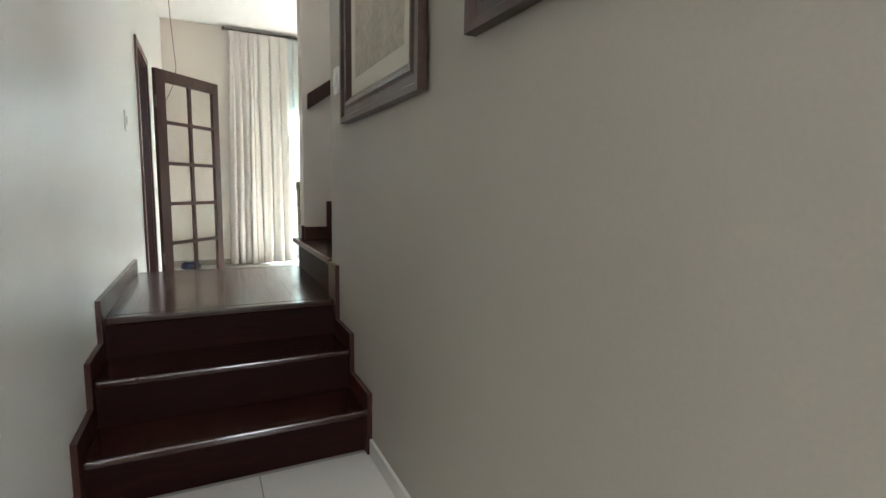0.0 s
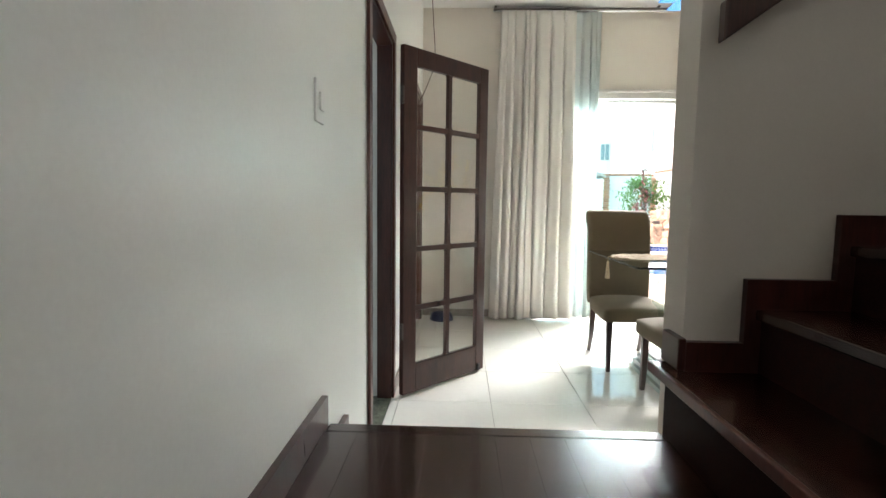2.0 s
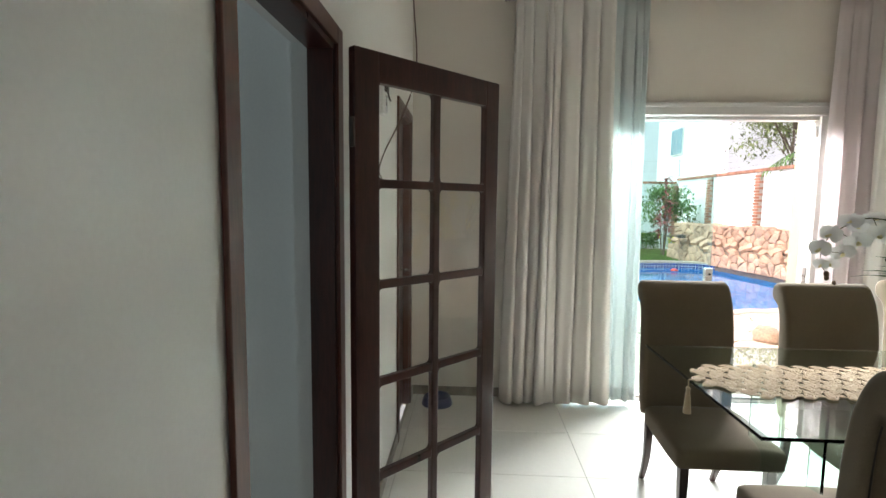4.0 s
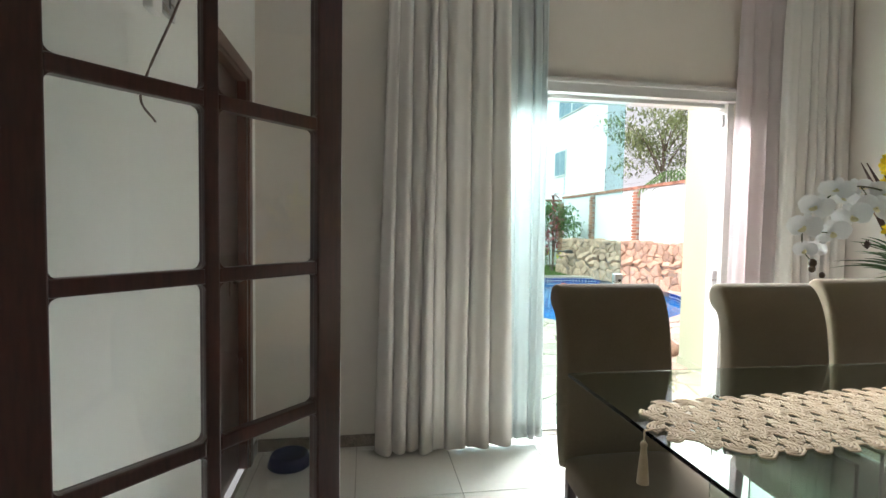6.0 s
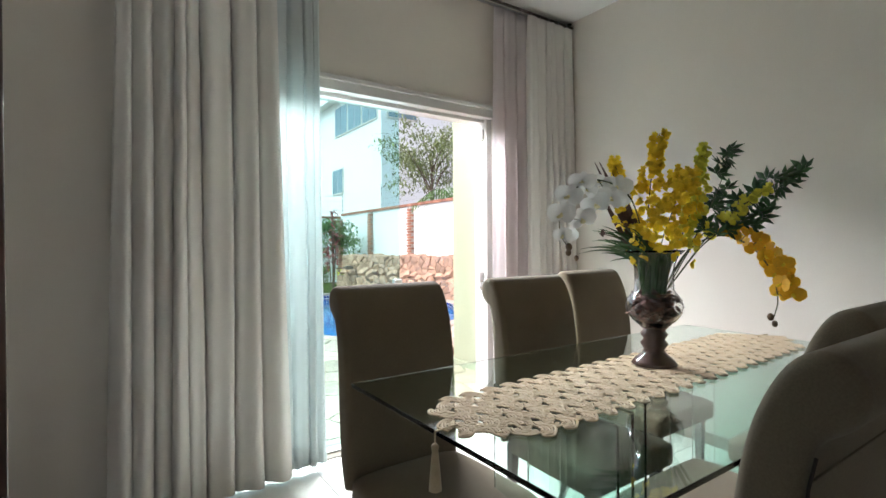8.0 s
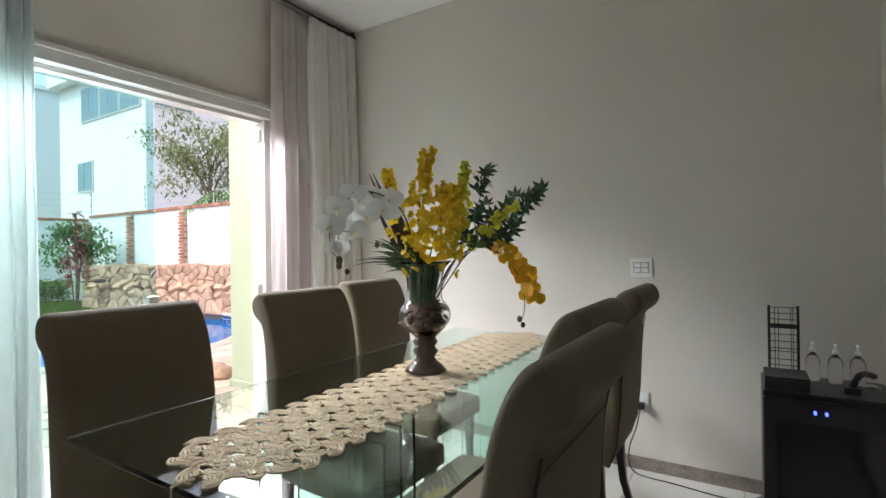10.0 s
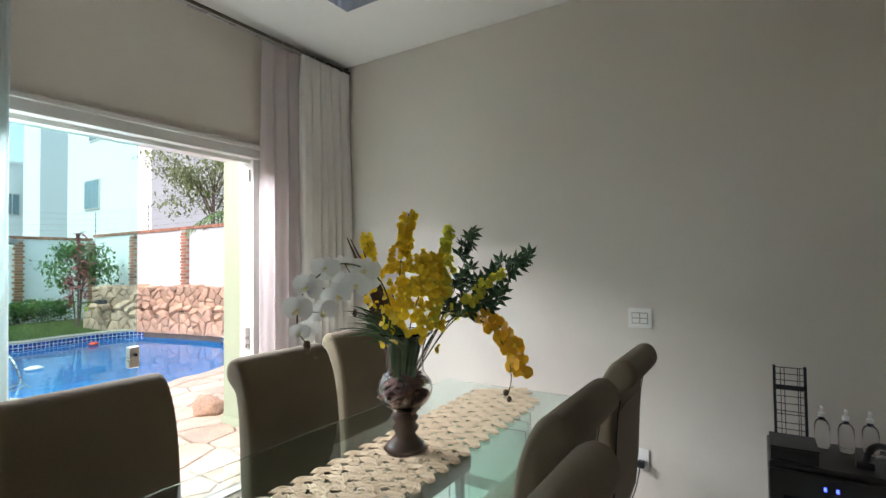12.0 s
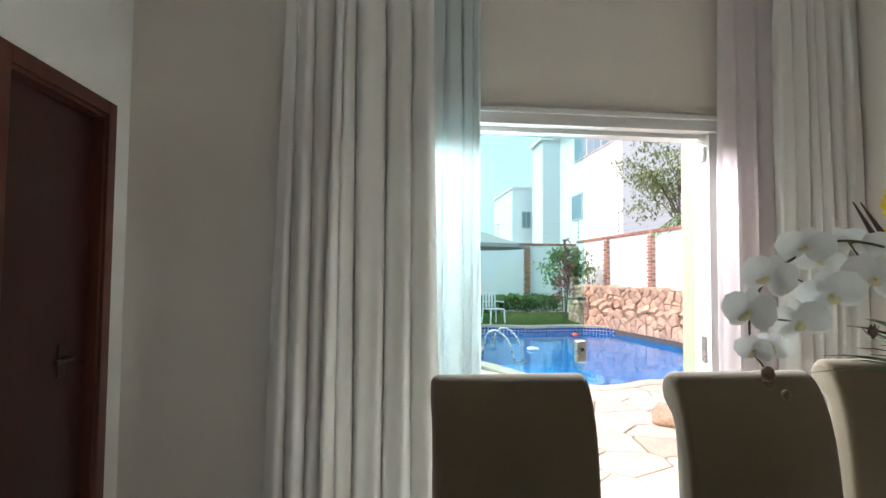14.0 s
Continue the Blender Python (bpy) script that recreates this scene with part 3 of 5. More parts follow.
cl = thing("curtain", pose(0, 0, 0), "full-length off-white linen curtain drawn beside the glass door", "curtain")
solid(part("drape", curtain_mesh(0.785, 1.51, -0.125, 0.02, 3.075, 6, 0.060, 3, lean=0.10), CURTAIN, cl, smooth=True), 0.003)
solid(part("lining", curtain_mesh(1.16, 1.765, -0.085, 0.035, 3.075, 6, 0.022, 8, lean=0.05), SHEER_COOL_LIT, cl, "translucent sheer voile lining with cool daylight in its colour", smooth=True), 0.0015)
part("hem", curtain_mesh(1.15, 1.785, -0.089, 0.036, 0.16, 6, 0.0235, 8, rows=3), SHEER_COOL_LIT, cl, smooth=True)
cr = thing("curtain", pose(0, 0, 0), "full-length off-white linen curtain gathered in the room corner", "curtain")
solid(part("drape", curtain_mesh(3.42, 3.92, -0.12, 0.02, 3.075, 4, 0.045, 12, lean=0.04), CURTAIN, cr, smooth=True), 0.003)
solid(part("lining", curtain_mesh(3.11, 3.49, -0.08, 0.03, 3.075, 2, 0.018, 5, lean=0.05), VOILE_WARM_LIT, cr, "translucent voile lining with warm daylight in its colour", smooth=True), 0.0015)
rod = thing("curtain_rod", pose(0, 0, 0), "thin dark metal curtain rod under the ceiling", "curtain rod")
part("rod", tube([(0.70, -0.115, 3.095), (3.925, -0.115, 3.095)], 0.011, 10), DARK_METAL, rod)
part("rod", tube([(0.70, -0.06, 3.095), (3.925, -0.06, 3.095)], 0.009, 10), STEEL, rod)
for x in (0.72, 2.3, 3.89):
    part("bracket", box(x - 0.012, x + 0.012, -0.13, -0.001, 3.108, 3.122, 0.002), DARK_METAL, rod)
for i in range(26):
    x = 0.76 + i * 0.036 if i < 18 else 3.14 + (i - 18) * 0.1
    t0 = bmesh.new()
    add_tube(t0, [(x + 0.016 * 0, -0.115 + 0.017 * math.cos(a), 3.09 + 0.017 * math.sin(a)) for a in [k * math.pi / 5 for k in range(10)]], 0.0022, 5)
    part("ring", t0, STEEL, rod)

# ---- dining table ----
TX0, TX1, TY0, TY1, TZ = 1.402, 3.44, -2.36, -1.335, 0.843
table = thing("dining_table", pose(0, 0, 0), "rectangular clear glass dining table on glass pedestals", "table")
t_ob = part("tabletop", box(TX0, TX1, TY0, TY1, TZ - 0.013, TZ, 0.002), TABLE_GLASS, table)
t_ob.visible_shadow = False
yc = (TY0 + TY1) / 2
for xc in (1.92, 2.96):
    for k, dx in enumerate((-0.12, 0.0, 0.12)):
        p = part("pedestal_panel", box(xc + dx - 0.006, xc + dx + 0.006, yc - 0.24 + 0.04 * k, yc + 0.24 - 0.04 * k, 0.1575, TZ - 0.0135, 0.001), TABLE_GLASS, table)
        p.visible_shadow = False
    for k in range(4):
        z0, cut = 0.001 + 0.036 * k, 0.022 * k
        p = part("base_slab", box(xc - 0.24 + cut, xc + 0.24 - cut, yc - 0.34 + cut, yc + 0.34 - cut, z0, z0 + 0.030, 0.003), SLAB_GLASS, table, "pale green frosted glass slab")
        part("spacer", box(xc - 0.16, xc + 0.16, yc - 0.24, yc + 0.24, z0 + 0.0302, z0 + 0.0358), STEEL, table)
    part("base_rail", box(xc - 0.17, xc + 0.17, yc - 0.02, yc + 0.02, 0.1450, 0.1570, 0.003), STEEL, table)
for yy in (yc - 0.20, yc + 0.20):
    part("stretcher", tube([(2.04, yy, 0.165), (2.84, yy, 0.165)], 0.012, 10), STEEL, table)


# ---- chairs ----
def back_profile():
    """Side profile of the backrest that curls over backwards at its top, y back to front, z up."""
    front = [(-0.185, 0.42), (-0.188, 0.60), (-0.196, 0.78), (-0.208, 0.90), (-0.226, 0.995), (-0.250, 1.065), (-0.282, 1.120), (-0.315, 1.145)]
    lobe = [(-0.342, 1.148), (-0.365, 1.136), (-0.380, 1.112), (-0.383, 1.082), (-0.372, 1.054), (-0.352, 1.034), (-0.330, 1.018), (-0.316, 0.992)]
    back = [(-0.306, 0.94), (-0.298, 0.85), (-0.288, 0.65), (-0.272, 0.50), (-0.240, 0.40)]
    return front + lobe + back


def build_chair(m, label, group):
    ch = thing("dining_chair", m, label, "chair", group)
    W = 0.242
    bm = prism([(p.y, p.z) for p in curve_points([(0, y, z) for y, z in back_profile()], 3)], "x", -W, W)
    bmesh.ops.bevel(bm, geom=[e for e in bm.edges if abs(abs(e.verts[0].co.x) - W) < 1e-5 and abs(e.verts[0].co.x - e.verts[1].co.x) < 1e-5], offset=0.024, segments=4, affect="EDGES", profile=0.5)
    part("backrest", bm, VELVET, ch, smooth=True)
    pan = prism([(-0.305, 0.95), (-0.297, 0.85), (-0.287, 0.65), (-0.271, 0.50), (-0.277, 0.50), (-0.293, 0.65), (-0.303, 0.85), (-0.311, 0.95)], "x", -W + 0.024, W - 0.024, 0.002)
    part("back_panel", pan, VELVET, ch)
    for s in (-1, 1):
        x = s * (W - 0.020)
        part("seam", tube([(x, -0.319, 0.99), (x, -0.309, 0.94), (x, -0.301, 0.85), (x, -0.291, 0.65), (x, -0.275, 0.50), (x, -0.243, 0.405)], 0.0026, 6), VELVET_SEAM, ch, "dark piping seam")
    bm = bmesh.new()
    n = 10
    pts = []
    for i in range(n + 1):
        for j in range(n + 1):
            u, v = i / n * 2 - 1, j / n * 2 - 1
            wx = 0.245 + 0.012 * v
            x = u * wx * (1 - 0.03 * v ** 4)
            y = 0.045 + v * 0.255
            dome = 0.035 * (1 - u ** 4) * (1 - v ** 4)
            pts.append((x, y, 0.462 + dome))
    vs = [bm.verts.new(p) for p in pts]
    idx = lambda i, j: vs[i * (n + 1) + j]
    for i in range(n):
        for j in range(n):
            bm.faces.new((idx(i, j), idx(i + 1, j), idx(i + 1, j + 1), idx(i, j + 1)))
    r = bmesh.ops.extrude_face_region(bm, geom=list(bm.faces))
    bot = [v for v in r["geom"] if isinstance(v, bmesh.types.BMVert)]
    for v in bot:
        v.co.z = 0.365
    bmesh.ops.recalc_face_normals(bm, faces=bm.faces)
    rim = [e for e in bm.edges if len(e.link_faces) == 2 and e.calc_face_angle(0) > 0.9]
    bmesh.ops.bevel(bm, geom=rim, offset=0.022, segments=3, affect="EDGES", profile=0.5)
    part("seat", bm, VELVET, ch, smooth=True)
    for sx in (-1, 1):
        for sy in (-1, 1):
            x, y = sx * 0.20, 0.245 if sy > 0 else -0.195
            bm = bmesh.new()
            a = [(-0.021, -0.021), (0.021, -0.021), (0.021, 0.021), (-0.021, 0.021)]
            levels = [(0.40, 0, 1.0), (0.28, 0.0 if sy > 0 else -0.004, 0.92), (0.17, 0.0 if sy > 0 else -0.016, 0.84), (0.08, 0.005 if sy > 0 else -0.042, 0.75), (0.0, 0.012 if sy > 0 else -0.078, 0.66)]
            rings = [[bm.verts.new((x + px * s, y + py * s + dy, z)) for px, py in a] for z, dy, s in levels]
            for p, q in zip(rings, rings[1:]):
                for k in range(4):
                    bm.faces.new((q[k], q[(k + 1) % 4], p[(k + 1) % 4], p[k]))
            bm.faces.new(rings[-1][::-1])
            bm.faces.new(rings[0])
            bmesh.ops.bevel(bm, geom=[e for e in bm.edges if abs(e.verts[0].co.z - e.verts[1].co.z) > 0.05], offset=0.006, segments=2, affect="EDGES", profile=0.5)
            part("leg", bm, DARK_LEG, ch)
    return ch


CHAIR_GROUP = "chairs round the glass table"
chair = build_chair(pose(1.68, -1.415, 0, 0, 0, 180), "taupe velvet scroll-back dining chair beside the glass table", CHAIR_GROUP)
for x, y, a in ((2.435, -1.42, 180), (3.14, -1.235, 180)):
    copy_thing(chair, pose(x, y, 0, 0, 0, a))
for x, y, a in ((1.80, -2.265, 0), (2.38, -2.13, 0), (3.16, -2.12, 0)):
    copy_thing(chair, pose(x, y, 0, 0, 0, a))

# ---- kitchen behind the open door ----
structure("wall_kitchen_return", box(-0.58, -0.1505, -2.12, -2.0, 0, H), PAINT_HALL, "white painted wall end inside the kitchen", "wall")
structure("wall_kitchen_far", box(-2.72, -0.1505, -1.0, -0.9, 0, H), KITCHEN_TILE, "pale tiled kitchen wall", "wall")
structure("wall_kitchen_west", box(-2.72, -2.6, -4.3, -1.0, 0, H), KITCHEN_TILE, "pale tiled kitchen side wall", "wall")
structure("wall_kitchen_south", box(-2.72, -0.1505, -4.42, -4.3, 0, H), PAINT_HALL, "white painted kitchen wall", "wall")
structure("ceiling_kitchen", box(-2.72, -0.1505, -4.42, -0.9, H, H + 0.1), CEILING, "white kitchen ceiling", "ceiling")
structure("floor_kitchen", box(-2.72, -0.1505, -4.42, -0.9, -0.1, 0.0), TILE, "cream tile kitchen floor", "floor")
for z in (0.55, 1.1, 1.65, 2.2):
    structure("tile_joint", box(-2.59, -0.59, -1.0035, -1.0005, z, z + 0.003), GROUT, "thin grout joint of the kitchen wall tiles", "trim")
disp = thing("cup_dispenser", pose(-1.54, -1.0, 1.17), "dark wall-mounted cup dispenser with a clear tube", "dispenser")
part("tube", lathe([(0.045, 0.06), (0.052, 0.3), (0.052, 0.42), (0.05, 0.42)], 20), PANE, disp).location = (0, -0.08, 0)
part("cap", box(-0.09, 0.09, -0.15, -0.001, 0.43, 0.46, 0.008), BLACK, disp)
part("base", prism([(-0.12, 0.02), (0.1, 0.0), (0.1, 0.06), (-0.05, 0.07)], "y", -0.15, -0.002, 0.008), BLACK, disp)
part("cups", lathe([(0.03, 0.12), (0.042, 0.14), (0.042, 0.36), (0.036, 0.38)], 16), BLACK, disp).location = (0.0, -0.08, 0)
seat_k = thing("kitchen_chair", pose(-1.86, -1.35, 0), "dark upholstered chair standing in the kitchen", "chair")
part("backrest", box(-0.14, 0.14, -0.05, 0.05, 0.42, 0.84, 0.03), BLACK, seat_k, smooth=True)
part("seat", box(-0.17, 0.17, -0.4, -0.02, 0.4, 0.46, 0.02), BLACK, seat_k, smooth=True)
for sx in (-0.13, 0.13):
    for y in (-0.36, 0.0):
        part("leg", tube([(sx, y, 0.41), (sx * 1.15, y, 0.0)], 0.014), BLACK, seat_k)

# ---- garden ----
G = -0.1
indoors = set(scene.objects)
POOL_C = Vector((5.45, 7.35))


def pool_radius(a):
    """Outline of the freeform pool as a distance from its middle."""
    knots = [(0, 2.25), (35, 3.3), (62, 3.75), (95, 3.35), (118, 4.0), (150, 2.75), (180, 2.3), (215, 3.1), (248, 3.72), (262, 3.2), (285, 2.75), (300, 2.35), (330, 2.05)]
    d = math.degrees(a) % 360
    ks = knots + [(360, knots[0][1])]
    for (d0, r0), (d1, r1) in zip(ks, ks[1:]):
        if d0 <= d <= d1:
            t = (d - d0) / (d1 - d0)
            t = t * t * (3 - 2 * t)
            return r0 + (r1 - r0) * t
    return 2.3


def pool_ring(grow, z, n=120):
    out = []
    for k in range(n):
        a = 2 * math.pi * k / n
        r = pool_radius(a) + grow
        out.append(Vector((POOL_C.x + r * math.cos(a), POOL_C.y + r * math.sin(a), z)))
    return out


def in_pool(x, y, grow=0.0):
    d = Vector((x, y)) - POOL_C
    return d.length < pool_radius(math.atan2(d.y, d.x)) + grow


def ring_mesh(rings, close=True, cap=None):
    bm = bmesh.new()
    vs = [[bm.verts.new(p) for p in r] for r in rings]
    n = len(vs[0])
    for a, b in zip(vs, vs[1:]):
        for k in range(n):
            j = (k + 1) % n
            bm.faces.new((a[k], a[j], b[j], b[k]))
    if cap == "last":
        bm.faces.new(vs[-1])
    bmesh.ops.recalc_face_normals(bm, faces=bm.faces)
    return bm


# one sheet of ground out to the horizon, with the pool cut out of it
bm = bmesh.new()
n = 120
inner = [bm.verts.new(p) for p in pool_ring(0.28, G - 0.02)]
outer = []
for k in range(n):
    a = 2 * math.pi * k / n
    c, s = math.cos(a), math.sin(a)
    lim = [400.0]
    if s < -1e-6:
        lim.append((0.05 - POOL_C.y) / s)
    r = min(lim)
    outer.append(bm.verts.new((POOL_C.x + r * c, POOL_C.y + r * s, G - 0.02)))
for k in range(n):
    j = (k + 1) % n
    bm.faces.new((inner[k], inner[j], outer[j], outer[k]))
bmesh.ops.recalc_face_normals(bm, faces=bm.faces)
structure("ground", bm, SOIL, "earth and mortar ground of the garden", "ground")

pool = thing("swimming_pool", pose(0, 0, 0), "freeform swimming pool with blue tiles and clear water", "swimming pool")
part("coping", ring_mesh([pool_ring(0.29, G - 0.05), pool_ring(0.29, G + 0.012), pool_ring(0.27, G + 0.02), pool_ring(0.02, G + 0.02), pool_ring(0.0, G + 0.005), pool_ring(0.0, G - 0.03)]), FLAG, pool, "pale stone coping around the water")
part("wall", ring_mesh([pool_ring(0.0, G - 0.28), pool_ring(-0.02, G - 0.7), pool_ring(-0.25, G - 1.35), pool_ring(-0.6, G - 1.4)], cap="last"), POOL_TILE, pool)
bm = bmesh.new()
bm.faces.new([bm.verts.new(p) for p in pool_ring(-0.004, G - 0.17)])
part("water", bm, water, pool, "clear blue rippled pool water").visible_shadow = False
rows_n = 260
ring = pool_ring(0.0, 0, rows_n)
cells = []
for k in range(rows_n):
    p, q = ring[k], ring[(k + 1) % rows_n]
    for r in range(2):
        cells.append((p, q, G - 0.03 - 0.085 * (r + 1), G - 0.03 - 0.085 * r))
bm = bmesh.new()
for p, q, z0, z1 in cells:
    e = (q - p) * 0.06
    inw = Vector((-(q - p).y, (q - p).x, 0)).normalized() * 0.006
    vs = [bm.verts.new((w.x, w.y, z)) for w, z in ((p + e + inw, z0 + 0.006), (q - e + inw, z0 + 0.006), (q - e + inw, z1 - 0.006), (p + e + inw, z1 - 0.006))]
    bm.faces.new(vs)
band = part("waterline_tiles", bm, POOL_BAND, pool, "navy blue glazed waterline tiles")
band["kind"] = "stuff"
part("band_grout", ring_mesh([pool_ring(0.0, G - 0.03), pool_ring(0.0, G - 0.28)]), GARDEN_WALL, pool)
part("shallow_step", prism([(POOL_C.x - 1.9 + 1.25 * math.cos(a), POOL_C.y - 1.9 + 1.0 * math.sin(a)) for a in [2 * math.pi * k / 28 for k in range(28)]], "z", G - 1.3, G - 0.28), POOL_TILE, pool)

fl = thing("pool_float", pose(6.12, 10.0, G - 0.165), "small red and white floating pool dispenser", "pool float")
part("body", lathe([(0.02, 0), (0.09, 0.01), (0.1, 0.04), (0.06, 0.075), (0.02, 0.08)], 16), glow("red_float", (0.6, 0.05, 0.03), 0.0), fl, smooth=True)
fl2 = thing("pool_float", pose(4.35, 7.9, G - 0.165), "round white floating chlorine dispenser", "pool float")
part("body", lathe([(0.02, 0), (0.13, 0.01), (0.14, 0.03), (0.07, 0.06), (0.02, 0.065)], 18), WHITE_PLASTIC, fl2, smooth=True)

lad = thing("pool_ladder", pose(3.62, 6.95, G + 0.02, 0, 0, -35), "bent stainless steel pool ladder", "pool ladder")
for s in (-0.24, 0.24):
    part("rail", tube(curve_points([(-0.45, s, 0.0), (-0.42, s, 0.24), (-0.27, s, 0.36), (-0.07, s, 0.30), (0.12, s, 0.03), (0.3, s, -0.75)], 6), 0.02, 8), STEEL, lad)
for z, x in ((-0.25, 0.19), (-0.5, 0.245)):
    part("tread", box(x - 0.03, x + 0.03, -0.24, 0.24, z - 0.012, z + 0.012, 0.004), STEEL, lad)


# irregular stones from cut cells
def voronoi_cells(seeds, x0, x1, y0, y1, gap):
    """Polygons of the plane nearest to each seed, shrunk by a gap."""
    out = []
    for i, s in enumerate(seeds):
        poly = [Vector((x0, y0)), Vector((x1, y0)), Vector((x1, y1)), Vector((x0, y1))]
        near = sorted((o for k, o in enumerate(seeds) if k != i), key=lambda o: (o - s).length_squared)[:14]
        for o in near:
            nrm = (o - s).normalized()
            lim = ((o + s) / 2 - nrm * gap).dot(nrm)
            res = []
            for a, b in zip(poly, poly[1:] + poly[:1]):
                da, db = a.dot(nrm) - lim, b.dot(nrm) - lim
                if da <= 0:
                    res.append(a)
                if (da < 0 < db) or (db < 0 < da):
                    res.append(a + (b - a) * (da / (da - db)))
            poly = res
            if len(poly) < 3:
                break
        if len(poly) >= 3:
            out.append((s, poly))
    return out


def stone_mesh(name, poly, c, thick, inset, dome, mat, rnd):
    bm = bmesh.new()
    m = len(poly)
    low = [bm.verts.new((p.x - c.x, p.y - c.y, 0)) for p in poly]
    mid = [bm.verts.new((p.x - c.x, p.y - c.y, thick * 0.7)) for p in poly]
    top = [bm.verts.new(((p.x - c.x) * (1 - inset), (p.y - c.y) * (1 - inset), thick + rnd.uniform(-dome, dome) * 0.3)) for p in poly]
    mid_v = bm.verts.new((rnd.uniform(-0.02, 0.02), rnd.uniform(-0.02, 0.02), thick + dome))
    for a, b in ((low, mid), (mid, top)):
        for k in range(m):
            bm.faces.new((a[k], a[(k + 1) % m], b[(k + 1) % m], b[k]))
    for k in range(m):
        bm.faces.new((top[k], top[(k + 1) % m], mid_v))
    return finish(name, bm, mat)


rnd = random.Random(21)
patio = structure("pavement", ring_mesh([[Vector((-3, 0.02, G - 0.015)), Vector((11, 0.02, G - 0.015)), Vector((11, 1.2, G - 0.015)), Vector((-3, 1.2, G - 0.015))]], cap="last"), MORTAR, "irregular pinkish flagstone terrace", "pavement")
seeds = []
yy = 0.35
while yy < 7.5:
    xx = 0.2
    while xx < 8.6:
        seeds.append(Vector((xx + rnd.uniform(-0.2, 0.2), yy + rnd.uniform(-0.17, 0.17))))
        xx += 0.52
    yy += 0.44
cells = voronoi_cells(seeds, 0.0, 8.8, 0.21, 7.6, 0.012)
count = 0
for s, poly in cells:
    if in_pool(s.x, s.y, 0.22) or len(poly) < 3:
        continue
    if count >= 290:
        break
    count += 1
    ob = part("flagstone", stone_mesh("flagstone", poly, s, 0.022, 0.035, 0.003, FLAG, rnd), FLAG, patio)
    ob.location = (s.x, s.y, G - 0.018)

# terrace post
post = thing("terrace_column", pose(0, 0, 0), "square pale green rendered terrace column", "column")
part("shaft", box(4.0, 4.4, 1.39, 1.82, G - 0.02, 3.4, 0.012), GREEN_PAINT, post)
part("plinth", box(3.985, 4.415, 1.375, 1.835, G - 0.019, G + 0.08, 0.01), GREEN_PAINT, post)
structure("terrace_beam", box(-3, 8, 1.39, 1.82, 3.4, 3.75), GREEN_PAINT, "pale green rendered beam over the terrace", "beam")
structure("wall_outer_east", box(4.087, 4.9, 0.0, 0.2, G, 4), GREEN_PAINT, "pale green outer wall of the house", "wall")


def boulder(m, r, seed, label):
    bm = bmesh.new()
    bmesh.ops.create_icosphere(bm, subdivisions=3, radius=r)
    for v in bm.verts:
        v.co *= 1 + 0.28 * noise.noise(v.co * (2.2 / r) + Vector((seed, 0, 0)))
        v.co.z *= 0.7
        v.co.z = max(v.co.z, -0.3 * r)
    return single("rock", bm, ROCK, label, "rock", smooth=True, m=m)


boulder(pose(4.12, 2.25, G + 0.05), 0.17, 3, "rounded brown rock on the terrace beside the column")
boulder(pose(4.28, 2.62, G + 0.04), 0.11, 7, "small brown rock beside the larger rock")


# boundary walls with brick piers and copings
def garden_wall(name, a, b, top, label):
    a, b = Vector((*a, 0)), Vector((*b, 0))
    d = (b - a).normalized()
    nrm = Vector((-d.y, d.x, 0)) * 0.08
    pts = [(p.x, p.y) for p in (a - nrm, b - nrm, b + nrm, a + nrm)]
    return structure(name, prism(pts, "z", G - 0.3, top), GARDEN_WALL, label, "garden wall")


W_BACK, W_SIDE = 2.40, 2.52
garden_back = garden_wall("garden_wall_back", (-6, 15.75), (8.5, 15.75), W_BACK, "white rendered garden wall behind the hedge")
garden_side = garden_wall("garden_wall_side", (8.5, 15.8), (8.5, 1.5), W_SIDE, "white rendered garden wall above the stone bank")
brick_me = finish("brick", box(-0.115, 0.115, -0.055, 0.055, -0.03, 0.03, 0.004), BRICK)


def brick_run(parent, a, b, z, along=0.135, cross=0.26, h=0.085):
    """Bricks laid on edge along the top of a wall."""
    a, b = Vector((*a, z)), Vector((*b, z))
    n = int((b - a).length / along)
    d = (b - a).normalized()
    m = finish("brick", box(-cross / 2, cross / 2, -along * 0.44, along * 0.44, 0, h, 0.008), BRICK)
    for k in range(n):
        ob = part("brick", m, BRICK, parent)
        ob.location = a + d * (along * (k + 0.5))
        ob.rotation_euler = (0, 0, math.atan2(d.y, d.x) - math.pi / 2 + 0.03 * math.sin(k * 7.1))


brick_run(garden_back, (1.6, 15.75), (8.4, 15.75), W_BACK + 0.002)
brick_run(garden_side, (8.5, 15.7), (8.5, 4.5), W_SIDE + 0.002)


def pier(x, y, top, base, facing):
    p = thing("brick_pier", pose(x, y, base, 0, 0, facing), "narrow red brick pier on the white garden wall", "pier", "brick piers of the garden wall")
    p["kind"] = "structure"
    part("core", box(-0.10, 0.10, -0.05, 0.03, 0, top - base - 0.01), MORTAR, p)
    k = 0
    while base + 0.085 * (k + 1) < top:
        ob = part("brick", brick_me, BRICK, p)
        ob.location = (0.02 * (1 if k % 2 else -1), -0.03, 0.04 + 0.085 * k)
        ob.rotation_euler = (0, 0, 0.04 * math.sin(k * 3.3))
        k += 1
    return p


for x in (4.2, 6.4, 8.3):
    pier(x, 15.63, W_BACK, 0.2, 0)
for y in (13.0, 10.2, 7.4):
    pier(8.38, y, W_SIDE, 0.75, 90 + 180)

